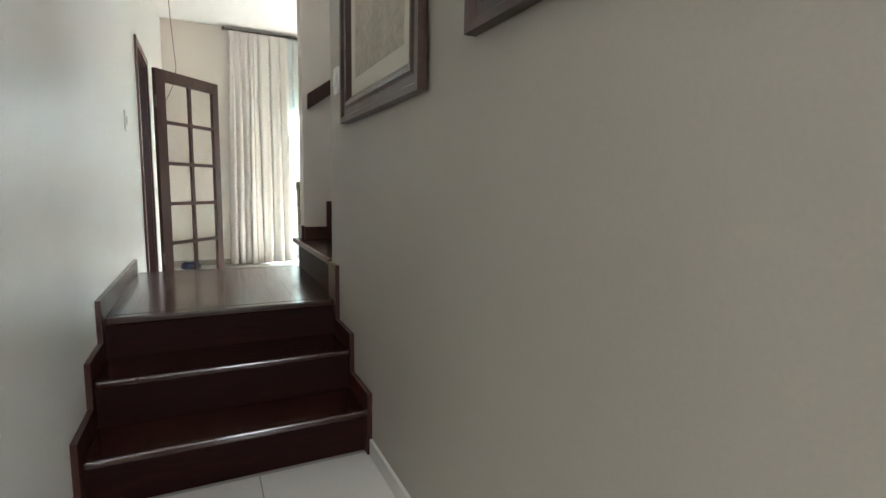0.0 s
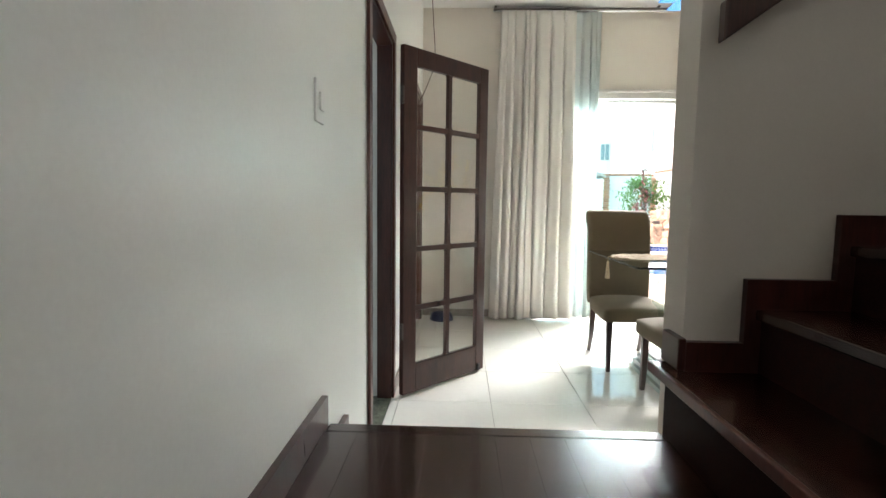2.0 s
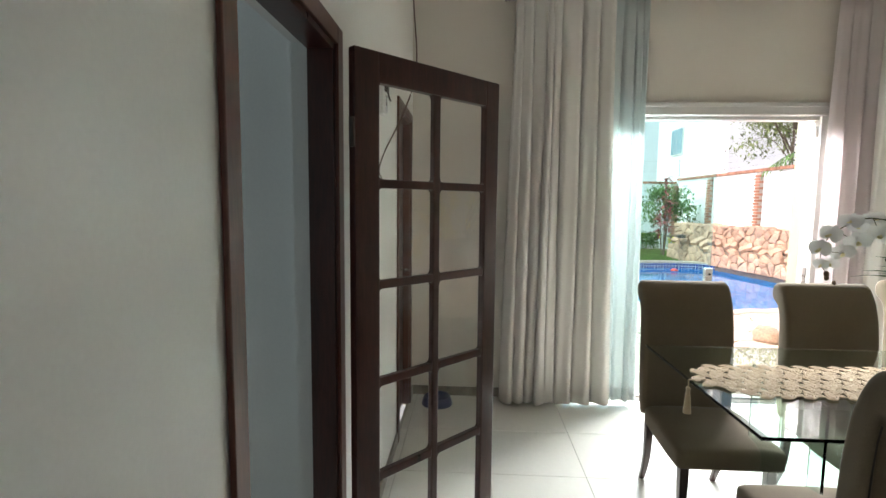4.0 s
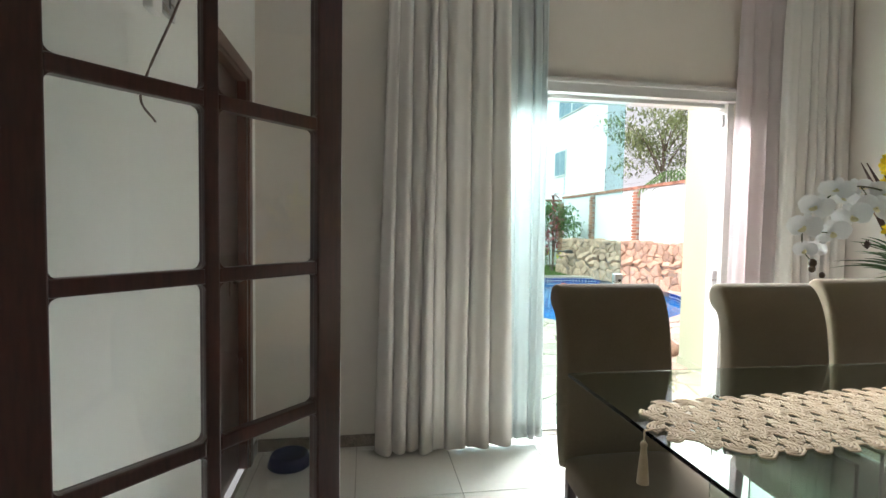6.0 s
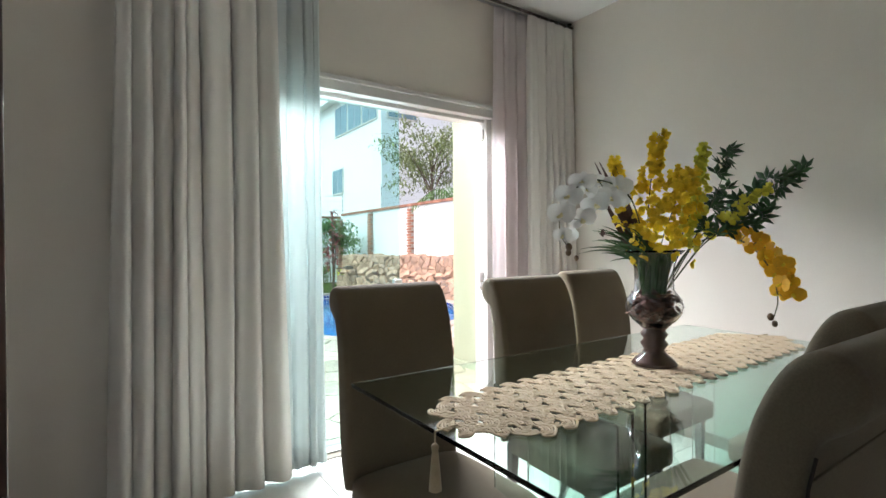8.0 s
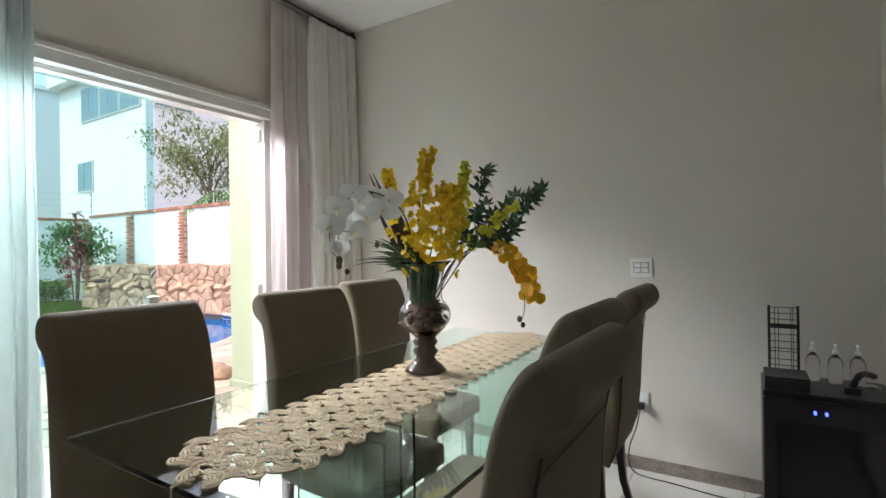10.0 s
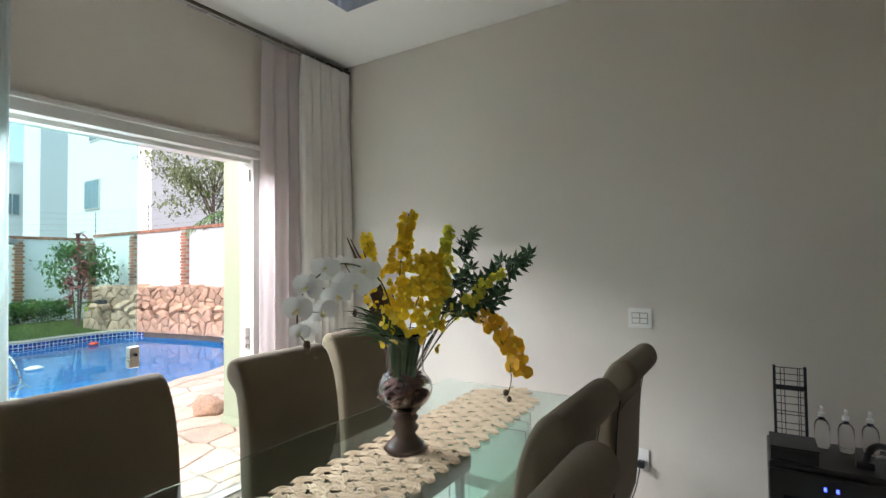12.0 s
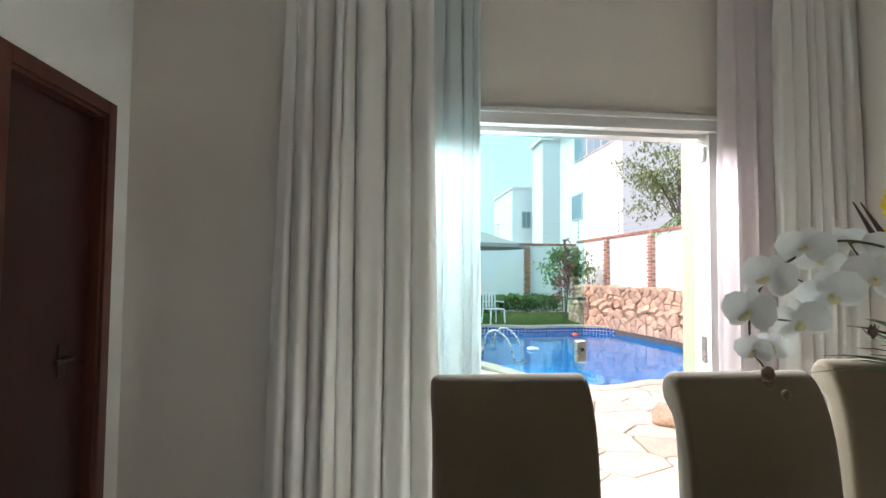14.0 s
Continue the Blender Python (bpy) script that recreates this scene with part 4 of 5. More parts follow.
# electric fence on the boundary walls
fence = thing("electric_fence", pose(0, 0, 0), "thin electric fence wires on top of the garden wall", "fence")
fence_posts = [(x, 15.75, W_BACK) for x in (2.2, 5.3)] + [(8.45, 15.7, W_SIDE)] + [(8.5, y, W_SIDE) for y in (12.4, 9.0, 5.6)]
for x, y, z in fence_posts:
    part("post", tube([(x, y, z + 0.08), (x, y, z + 0.85)], 0.014, 6), STEEL, fence)
    for k in range(4):
        part("insulator", lathe([(0.02, 0.0), (0.026, 0.012), (0.02, 0.03)], 8), BLACK, fence).location = (x, y, z + 0.2 + 0.19 * k)
for a, b in zip(fence_posts, fence_posts[1:]):
    for k in range(4):
        part("wire", tube([(a[0], a[1], a[2] + 0.215 + 0.19 * k), (b[0], b[1], b[2] + 0.215 + 0.19 * k)], 0.0035, 4), STEEL, fence)

# stone bank along the pool
bank_line = [Vector((6.85, 12.3)), Vector((7.05, 11.6)), Vector((7.5, 10.1)), Vector((7.85, 8.2)), Vector((7.95, 6.2)), Vector((8.0, 4.0))]


def bank_point(s):
    for p, q in zip(bank_line, bank_line[1:]):
        l = (q - p).length
        if s <= l:
            return p + (q - p) * (s / l), (q - p).normalized()
        s -= l
    return bank_line[-1], (bank_line[-1] - bank_line[-2]).normalized()


BANK_L = sum((q - p).length for p, q in zip(bank_line, bank_line[1:]))
bank_pts = [(p.x + 0.06, p.y) for p in bank_line] + [(8.42, 4.0), (8.42, 12.3)]
bank_body = prism(bank_pts, "z", G - 0.3, 0.37)
add_prism(bank_body, [(x + 0.24 if i < len(bank_line) else x, y) for i, (x, y) in enumerate(bank_pts)], "z", 0.3705, 0.93)
bank = structure("stone_bank", bank_body, BANK_JOINT, "rough reddish natural stone retaining wall beside the pool", "stone wall")
seeds = []
yy = 0.06
while yy < 1.12:
    xx = 0.1 + rnd.uniform(0, 0.2)
    while xx < BANK_L:
        seeds.append(Vector((xx + rnd.uniform(-0.10, 0.10), yy + rnd.uniform(-0.06, 0.06))))
        xx += rnd.uniform(0.18, 0.42)
    yy += 0.15
for s, poly in voronoi_cells(seeds, 0, BANK_L, -0.05, 1.10, 0.007):
    if len(poly) < 3:
        continue
    p, d = bank_point(s.x)
    ob = part("stone", stone_mesh("stone", poly, s, rnd.uniform(0.08, 0.12), 0.07, rnd.uniform(0.005, 0.03), ROCK, rnd), ROCK, bank)
    zx = Vector((d.x, d.y, 0))
    up = Vector((0, 0, 1))
    out = Vector((d.y, -d.x, 0))
    if out.x > 0:
        out = -out
    m3 = Matrix((zx, up, out)).transposed()
    if m3.determinant() < 0:
        m3 = Matrix((-zx, up, out)).transposed()
    back, tip = (0.0, 0) if s.y < 0.40 else (0.12, -48) if s.y < 0.62 else (0.235, 0)   # foot, sloping ledge, upper course
    ob.matrix_basis = Matrix.Translation(Vector((p.x, p.y, G + s.y)) + out * (-0.03 - back)) @ m3.to_4x4() @ pose(0, 0, 0, tip)
seeds = []
for i in range(26):
    s = (i + 0.5) * BANK_L / 26
    p, d = bank_point(s)
    m = pose(p.x + 0.34, p.y, 0.925, rnd.uniform(-8, 8), rnd.uniform(-8, 8), rnd.uniform(0, 360))
    poly = [Vector((0.2 * rnd.uniform(0.7, 1.15) * math.cos(a), 0.18 * rnd.uniform(0.7, 1.15) * math.sin(a))) for a in [k * math.pi / 3.5 for k in range(7)]]
    ob = part("stone", stone_mesh("stone", poly, Vector((0, 0)), rnd.uniform(0.06, 0.13), 0.12, 0.02, ROCK, rnd), ROCK, bank)
    ob.matrix_basis = m


spout = thing("water_spout", pose(6.83, 11.62, 0.62, 0, 0, -12), "dark metal waterfall spout in the stone bank", "spout")
part("blade", box(-0.32, 0.06, -0.15, 0.15, -0.012, 0.012, 0.004), DARK_METAL, spout)
part("box", box(0.0, 0.2, -0.16, 0.16, -0.05, 0.05, 0.006), DARK_METAL, spout)


# ---- plants outside ----
def leaf_faces(bm, c, d, size, width=0.42, droop=0.15):
    d = d.normalized()
    side = d.cross(Vector((0, 0, 1)))
    if side.length < 0.05:
        side = Vector((1, 0, 0))
    side.normalize()
    tip = c + d * size - Vector((0, 0, size * droop))
    mid = c + d * size * 0.5
    up = d.cross(side) * size * 0.05
    a, b = bm.verts.new(mid + side * size * width / 2 + up), bm.verts.new(mid - side * size * width / 2 + up)
    s, t, m = bm.verts.new(c), bm.verts.new(tip), bm.verts.new(mid)
    bm.faces.new((s, a, m))
    bm.faces.new((s, m, b))
    bm.faces.new((a, t, m))
    bm.faces.new((m, t, b))


def rand_dir(r):
    z = r.uniform(-1, 1)
    a = r.uniform(0, 2 * math.pi)
    q = math.sqrt(1 - z * z)
    return Vector((q * math.cos(a), q * math.sin(a), z))


def build_tree(name, base, height, spread, n_leaves, leaf, mat, label, seed, category="tree", trunk_r=0.09, low=0.35):
    r = random.Random(seed)
    tr = thing(name, pose(*base), label, category)
    bm = bmesh.new()
    top = Vector((r.uniform(-0.1, 0.1) * spread, r.uniform(-0.1, 0.1) * spread, height * 0.75))
    add_tube(bm, curve_points([(0, 0, -0.05), (0.05 * spread, 0.02, height * 0.3), top], 5), trunk_r, 8, 0.45)
    tips = []
    for i in range(15):
        a = i * 2.4
        z0 = height * r.uniform(low, 0.72)
        st = Vector((0.04 * spread, 0.02, z0))
        q = spread * r.uniform(0.45, 1.0)
        e = Vector((q * math.cos(a), q * math.sin(a), min(height * 0.98, z0 + height * r.uniform(0.1, 0.36))))
        add_tube(bm, curve_points([st, (st + e) / 2 + Vector((0, 0, 0.08 * height)), e], 4), trunk_r * 0.35, 6, 0.25)
        tips += [e, (st + e) / 2 + Vector((0, 0, 0.08 * height)), e * 0.75 + st * 0.25]
    tips.append(top)
    part("trunk", bm, BARK, tr)
    bm = bmesh.new()
    for i in range(n_leaves):
        c = r.choice(tips)
        off = rand_dir(r) * (spread * 0.34 * r.random() ** 0.6)
        off.z *= 0.75
        leaf_faces(bm, c + off, rand_dir(r) + Vector((0, 0, -0.2)), leaf * r.uniform(0.6, 1.3))
    part("crown", bm, mat, tr)
    return tr


build_tree("garden_tree", (10.05, 11.6, 0), 5.7, 1.75, 4600, 0.15, LEAF_OLIVE, "airy olive-green tree behind the garden wall", 4, trunk_r=0.06, low=0.45)
build_tree("garden_shrub", (7.15, 13.5, G), 2.85, 0.92, 1900, 0.15, LEAF, "rounded green shrub before the garden wall", 9, "shrub", 0.03, 0.25)


def blade(bm, base, d, length, width, droop, segs=5, side=None):
    d = d.normalized()
    side = d.cross(Vector((0, 0, 1))) if side is None else side - d * side.dot(d)
    if side.length < 0.05:
        side = Vector((1, 0, 0))
    side.normalize()
    prev = None
    for i in range(segs + 1):
        t = i / segs
        p = base + d * (length * t) - Vector((0, 0, droop * length * t * t))
        w = width * (math.sin(math.pi * min(0.97, 0.12 + 0.88 * t)) ** 0.8) / 2
        a, b = bm.verts.new(p + side * w), bm.verts.new(p - side * w)
        if prev:
            bm.faces.new((prev[0], a, b, prev[1]))
        prev = (a, b)


cord = thing("cordyline", pose(6.85, 12.75, G), "slender cordyline plant with dark red leaves", "plant")
r_ = random.Random(5)
for k, (dx, dy, hh) in enumerate(((0, 0, 2.55), (0.16, 0.05, 1.75), (-0.15, 0.02, 1.3))):
    part("stem", tube([(dx * 0.3, dy, 0), (dx, dy, hh)], 0.016, 6), BARK, cord)
    bm = bmesh.new()
    for i in range(70):
        d = rand_dir(r_)
        d.z = abs(d.z) * 0.7 + 0.15
        blade(bm, Vector((dx, dy, hh * (1 - 0.6 * r_.random() ** 1.6))), d, r_.uniform(0.26, 0.46), 0.06, 0.5)
    part("foliage", bm, LEAF_RED, cord)

bm = bmesh.new()
r_ = random.Random(17)
for i in range(9500):
    x = r_.uniform(2.0, 7.5)
    yb = 15.0 + r_.uniform(-0.45, 0.4)
    z = G + 0.62 * (r_.random() ** 0.6) + 0.12 * noise.noise((x * 2.2, yb, 0))
    leaf_faces(bm, Vector((x, yb, z)), rand_dir(r_) + Vector((0, -0.4, 0.4)), r_.uniform(0.08, 0.15))
tagged(new("hedge", finish("hedge", bm, LEAF)), "low clipped green hedge along the garden wall", "hedge", kind="stuff")
bm = bmesh.new()
for i in range(220):
    leaf_faces(bm, Vector((7.35 + r_.gauss(0, 0.16), 12.9 + r_.gauss(0, 0.16), G + 0.2 + 0.4 * r_.random())), rand_dir(r_) + Vector((0, 0, 0.5)), r_.uniform(0.08, 0.16))
tagged(new("flower_bush", finish("flower_bush", bm, PETAL_LEMON)), "small yellow-green leafy bush at the bank end", "bush", kind="stuff")
bm = bmesh.new()
for i in range(9000):
    x, y = r_.uniform(2.2, 7.6), r_.uniform(11.1, 14.9)
    if in_pool(x, y, 0.3) or (x > 6.8 and y < 12.4):
        continue
    p = Vector((x, y, G - 0.02))
    d = Vector((r_.uniform(-0.5, 0.5), r_.uniform(-0.5, 0.5), 1))
    s = Vector((0.012, 0, 0))
    a, b, c = bm.verts.new(p - s), bm.verts.new(p + s), bm.verts.new(p + d.normalized() * r_.uniform(0.05, 0.1))
    bm.faces.new((a, b, c))
tagged(new("grass", finish("grass", bm, LAWN)), "short bright green lawn beyond the pool", "grass", kind="stuff")
bm = bmesh.new()
ring_pts = [Vector((2.0, 10.9, G - 0.012)), Vector((2.0, 15.3, G - 0.012)), Vector((7.6, 15.3, G - 0.012)), Vector((6.9, 12.2, G - 0.012)), Vector((5.9, 11.6, G - 0.012)), Vector((4.6, 11.5, G - 0.012)), Vector((3.4, 11.2, G - 0.012))]
bm.faces.new([bm.verts.new(p) for p in ring_pts])
structure("lawn", bm, LAWN, "green lawn ground beyond the pool", "lawn")

# palm fronds beside the tree
palm = thing("palm", pose(9.9, 9.6, -0.3), "palm with arching yellow-green fronds beyond the wall", "palm")
part("trunk", tube([(0, 0, -0.6), (0, 0, 2.9)], 0.12, 8), BARK, palm)
for k in range(9):
    bm = bmesh.new()
    a = k * 0.7
    path = curve_points([(0, 0, 2.85), (0.7 * math.cos(a), 0.7 * math.sin(a), 3.4), (1.5 * math.cos(a), 1.5 * math.sin(a), 2.9)], 8)
    for i, p in enumerate(path):
        side = Vector((-math.sin(a), math.cos(a), -0.25))
        for s in (-1, 1):
            blade(bm, p, Vector((side.x * s, side.y * s, -0.3)) + Vector((math.cos(a), math.sin(a), 0)) * 0.5, 0.45, 0.05, 0.5, 3)
    part("frond", bm, LEAF, palm)

# parasol with a table set behind the pool
par = thing("parasol", pose(3.55, 11.6, G), "large open grey-green garden parasol", "parasol")
part("pole", tube([(0, 0, 0), (0, 0, 2.75)], 0.025, 8), WHITE_PLASTIC, par)
bm = bmesh.new()
apex = bm.verts.new((0, 0, 2.78))
rim = [bm.verts.new((1.65 * math.cos(k * math.pi / 4), 1.65 * math.sin(k * math.pi / 4), 2.28)) for k in range(8)]
low_ = [bm.verts.new((v.co.x, v.co.y, v.co.z - 0.1)) for v in rim]
for k in range(8):
    j = (k + 1) % 8
    bm.faces.new((apex, rim[k], rim[j]))
    bm.faces.new((rim[k], low_[k], low_[j], rim[j]))
solid(part("canopy", bm, CANVAS, par), 0.006)
for k in range(8):
    part("rib", tube([(0, 0, 2.72), (1.6 * math.cos(k * math.pi / 4), 1.6 * math.sin(k * math.pi / 4), 2.25)], 0.01, 5), WHITE_PLASTIC, par)


def plastic_chair(m):
    c = thing("plastic_chair", m, "white moulded plastic garden chair on the lawn", "chair", "garden chairs")
    part("seat", box(-0.24, 0.24, -0.24, 0.24, 0.41, 0.44, 0.012), WHITE_PLASTIC, c)
    for k in range(5):
        x = -0.2 + 0.1 * k
        part("slat", box(x - 0.03, x + 0.03, -0.26, -0.235, 0.45, 0.84, 0.006), WHITE_PLASTIC, c)
    part("top_rail", box(-0.25, 0.25, -0.27, -0.23, 0.84, 0.9, 0.01), WHITE_PLASTIC, c)
    for sx in (-0.22, 0.22):
        for sy in (-0.22, 0.22):
            part("leg", tube([(sx, sy, 0.42), (sx * 1.12, sy * 1.12, 0.0)], 0.022, 6), WHITE_PLASTIC, c)
        part("arm", box(sx - 0.025, sx + 0.025, -0.24, 0.2, 0.62, 0.65, 0.008), WHITE_PLASTIC, c)
    return c


pc = plastic_chair(pose(4.25, 11.55, G, 0, 0, 200))
copy_thing(pc, pose(3.55, 12.3, G, 0, 0, 160))
copy_thing(pc, pose(3.0, 11.2, G, 0, 0, 40))


# neighbouring houses
def house_window(parent, face, u, z, w, h):
    """A framed window set on a face: 'x' is the wall turned to -x, 'y' the wall turned to -y."""
    kind, at = face
    wn = new("window")
    wn.parent = parent
    if kind == "y":
        part("frame", box(u, u + w, at - 0.06, at + 0.05, z, z + h), ALU, wn)
        part("pane", box(u + 0.07, u + w / 2 - 0.03, at - 0.075, at - 0.061, z + 0.07, z + h - 0.07), HOUSE_GLASS, wn)
        part("pane", box(u + w / 2 + 0.03, u + w - 0.07, at - 0.075, at - 0.061, z + 0.07, z + h - 0.07), HOUSE_GLASS, wn)
    else:
        part("frame", box(at - 0.06, at + 0.05, u, u + w, z, z + h), ALU, wn)
        part("pane", box(at - 0.075, at - 0.061, u + 0.07, u + w / 2 - 0.03, z + 0.07, z + h - 0.07), HOUSE_GLASS, wn)
        part("pane", box(at - 0.075, at - 0.061, u + w / 2 + 0.03, u + w - 0.07, z + 0.07, z + h - 0.07), HOUSE_GLASS, wn)
    return wn


HOUSE_GLASS = material("dark_window_glass", (0.16, 0.24, 0.28), 0.08, vary=0.2, scale=0.8, fine=10, bump=0.0)
hs = thing("neighbour_house", pose(0, 0, 0), "tall white neighbouring house with a corner window band", "house")
part("wall", box(11.5, 20, 18.2, 26.3, -0.5, 9.5), WHITE_RENDER, hs)
part("parapet", box(11.0, 20.1, 17.8, 26.4, 9.5, 10.3), WHITE_RENDER, hs)
part("plinth", box(11.44, 11.4995, 18.2, 26.3, -0.5, 0.6), WHITE_RENDER, hs)
house_window(hs, ("x", 11.5), 22.75, 4.25, 1.55, 1.45)
for y in (18.5, 20.3, 22.1):
    house_window(hs, ("x", 11.5), y, 7.5, 1.75, 1.65)
for x in (11.8,):
    house_window(hs, ("y", 18.2), x, 7.5, 1.7, 1.65)
hs2 = thing("neighbour_house", pose(0, 0, 0), "white stepped neighbouring house with a flat roof", "house")
part("tower", box(11.56, 16, 30.0, 32.4, -0.5, 10.4), WHITE_RENDER, hs2)
part("roof", box(11.35, 16.2, 29.8, 32.6, 10.4, 10.62), WHITE_RENDER, hs2)
part("wall", box(10.3, 16, 33.5, 40, -0.5, 7.6), WHITE_RENDER, hs2)
part("parapet", box(10.2, 16.1, 33.4, 40.1, 7.6, 7.78), WHITE_RENDER, hs2)
house_window(hs2, ("y", 33.5), 11.0, 4.6, 0.75, 1.3)

# whole garden shifted and scaled to fit the camera's view
GARDEN_FIT = pose(0.075, -0.085, 0.04) @ Matrix.Scale(0.977, 4)
for ob in list(scene.objects):
    if ob not in indoors and ob.parent is None and ob.name != "wall_outer_east":
        ob.matrix_basis = GARDEN_FIT @ ob.matrix_basis

# ---- vase and flowers ----
VX, VY, VZ = 2.418, -1.797, TZ + 0.006
vase = thing("vase", pose(VX, VY, VZ), "footed clear glass vase filled with dried petals", "vase")
outer = [(0.0815, 0.0), (0.083, 0.008), (0.07, 0.024), (0.046, 0.045), (0.036, 0.062), (0.046, 0.076), (0.049, 0.085), (0.037, 0.1), (0.045, 0.112), (0.049, 0.12), (0.038, 0.135),
         (0.052, 0.15), (0.078, 0.172), (0.097, 0.2), (0.102, 0.225), (0.096, 0.25), (0.08, 0.27), (0.07, 0.285), (0.068, 0.33), (0.071, 0.37), (0.082, 0.405), (0.098, 0.422), (0.106, 0.428)]
inner = [(r - 0.005, z) for r, z in outer[::-1] if z > 0.15] + [(0.04, 0.152), (0.001, 0.15)]
g_ = part("body", lathe(outer + [(0.106, 0.431)] + inner, 40), VASE_GLASS, vase, smooth=True)
g_.visible_shadow = False
part("foot_filling", lathe([(0.07, 0.004), (0.06, 0.018), (0.036, 0.045), (0.03, 0.062), (0.04, 0.08), (0.031, 0.1), (0.04, 0.117), (0.03, 0.135), (0.022, 0.148)], 24), SAND, vase, "brown dried petals in the foot", smooth=True)
r_ = random.Random(31)
bm = bmesh.new()
for i in range(420):
    z = r_.uniform(0.16, 0.272)
    rr = math.sqrt(max(0.0, 1 - ((z - 0.222) / 0.068) ** 2)) * 0.068
    a = r_.uniform(0, 6.283)
    q = rr * 1.15 * math.sqrt(r_.uniform(0.25, 1))
    leaf_faces(bm, Vector((q * math.cos(a), q * math.sin(a), z)), rand_dir(r_), r_.uniform(0.022, 0.045), 0.8)
part("potpourri", bm, POTPOURRI, vase, "brown and rust dried flowers")["kind"] = "stuff"
bm = bmesh.new()
bmesh.ops.create_icosphere(bm, subdivisions=3, radius=0.052)
for v in bm.verts:
    v.co.z *= 0.7
    v.co *= 1 + 0.15 * noise.noise(v.co * 20)
    v.co.z += 0.22
part("filling_core", bm, POTPOURRI, vase, smooth=True)
bm = bmesh.new()
for i in range(150):
    a = r_.uniform(0, 6.283)
    q = 0.061 * math.sqrt(r_.random())
    add_tube(bm, [(q * 0.6 * math.cos(a), q * 0.6 * math.sin(a), 0.25), (q * math.cos(a + 0.3), q * math.sin(a + 0.3), 0.42)], 0.0055, 5)
part("stems", bm, LEAF_DARK, vase, "dark green stems inside the neck")

# flowers placed to fit the camera's view: R across it, F away from it
R = Vector((0.55, -0.835, 0))
F = Vector((0.835, 0.55, 0))
MOUTH = Vector((VX, VY, VZ + 0.40))


def spot(lat, z, depth=0.0):
    return Vector((VX, VY, 0)) + R * (1.1 * lat) + F * depth + Vector((0, 0, z + 0.013 + 0.05 * max(0.0, z - 1.27)))


def petal(bm, c, d, nrm, length, width, cup=0.15):
    d = d.normalized()
    side = d.cross(nrm).normalized()
    rows = []
    for i in range(5):
        t = i / 4
        w = width * math.sin(math.pi * (0.10 + 0.80 * t)) ** 0.7 / 2
        p = c + d * length * t + nrm * (cup * length * (t * t - 0.3 * t))
        rows.append([bm.verts.new(p + side * w * s + nrm * (-cup * 0.35 * w * abs(s))) for s in (-1, 0, 1)])
    for a, b in zip(rows, rows[1:]):
        for k in range(2):
            bm.faces.new((a[k], a[k + 1], b[k + 1], b[k]))


def phalaenopsis(size):
    """Mesh of one moth orchid blossom that faces +z."""
    bm = bmesh.new()
    z = Vector((0, 0, 1))
    for a, l, w in ((90, 0.9, 0.62), (210, 0.88, 0.56), (330, 0.88, 0.56)):
        petal(bm, Vector((0, 0, -0.002)), Vector((math.cos(math.radians(a)), math.sin(math.radians(a)), 0)), z, size * l * 0.5, size * w * 0.55, 0.1)
    for a in (14, 166):
        petal(bm, Vector((0, 0, 0.001)), Vector((math.cos(math.radians(a)), math.sin(math.radians(a)), 0)), z, size * 0.53, size * 0.62, 0.16)
    return bm


def lip_mesh(size):
    bm = bmesh.new()
    for a in (250, 290, 270):
        petal(bm, Vector((0, 0, 0.004)), Vector((math.cos(math.radians(a)), math.sin(math.radians(a)), 0.6)), Vector((0, 0, 1)), size * 0.2, size * 0.13, 0.5)
    bmesh.ops.create_icosphere(bm, subdivisions=1, radius=size * 0.05, matrix=Matrix.Translation((0, 0, size * 0.05)))
    return bm


def facing(p, n, spin=0.0):
    q = Vector(n).normalized().to_track_quat("Z", "Y")
    return Matrix.Translation(p) @ q.to_matrix().to_4x4() @ pose(0, 0, 0, 0, 0, spin)


def orchid_spray(name, path, blooms, mat, lip, label, size, seed, buds=3):
    th = thing(name, Matrix.Translation(MOUTH), label, "flower")
    off = Matrix.Translation(-MOUTH)
    pts = curve_points(path, 8)
    part("stem", tube([p - MOUTH for p in pts], 0.0032, 6, 0.55), STEM, th)
    me = finish("blossom", phalaenopsis(size), mat, True)
    ml = finish("lip", lip_mesh(size), lip, True)
    rr = random.Random(seed)
    for p, nrm, k in blooms:
        b = part("blossom", me, mat, th)
        b.matrix_basis = off @ facing(Vector(p), nrm, rr.uniform(-25, 25)) @ Matrix.Scale(k, 4)
        l_ = new("lip", ml)
        l_.parent = b
        near = min(pts, key=lambda q: (q - Vector(p)).length)
        part("pedicel", tube([near - MOUTH, Vector(p) - MOUTH - Vector(nrm).normalized() * 0.003], 0.0016, 5), STEM, th)
    for i in range(buds):
        e = pts[-1] + (pts[-1] - pts[-4]).normalized() * 0.022 * i + Vector((rr.uniform(-0.012, 0.012), rr.uniform(-0.012, 0.012), 0))
        bm = bmesh.new()
        bmesh.ops.create_icosphere(bm, subdivisions=2, radius=0.011 - 0.0015 * i, matrix=Matrix.Translation(e - MOUTH) @ Matrix.Diagonal((1, 1, 1.25, 1)))
        part("bud", bm, BUD, th, smooth=True)
    return th


CAMERA_SIDE = Vector((-0.77, -0.64, 0.05))          # towards the camera, so that the blossoms face its view


def toward(a, up=0.0):
    v = CAMERA_SIDE.copy()
    v.rotate(Euler((0, 0, math.radians(a))))
    return v + Vector((0, 0, up))


def over(dx, z, dy=0.0):
    """A place beside the vase, in the plane that fits the orchid to the camera's view."""
    return Vector((VX + dx, VY + 0.017 + dy, z))


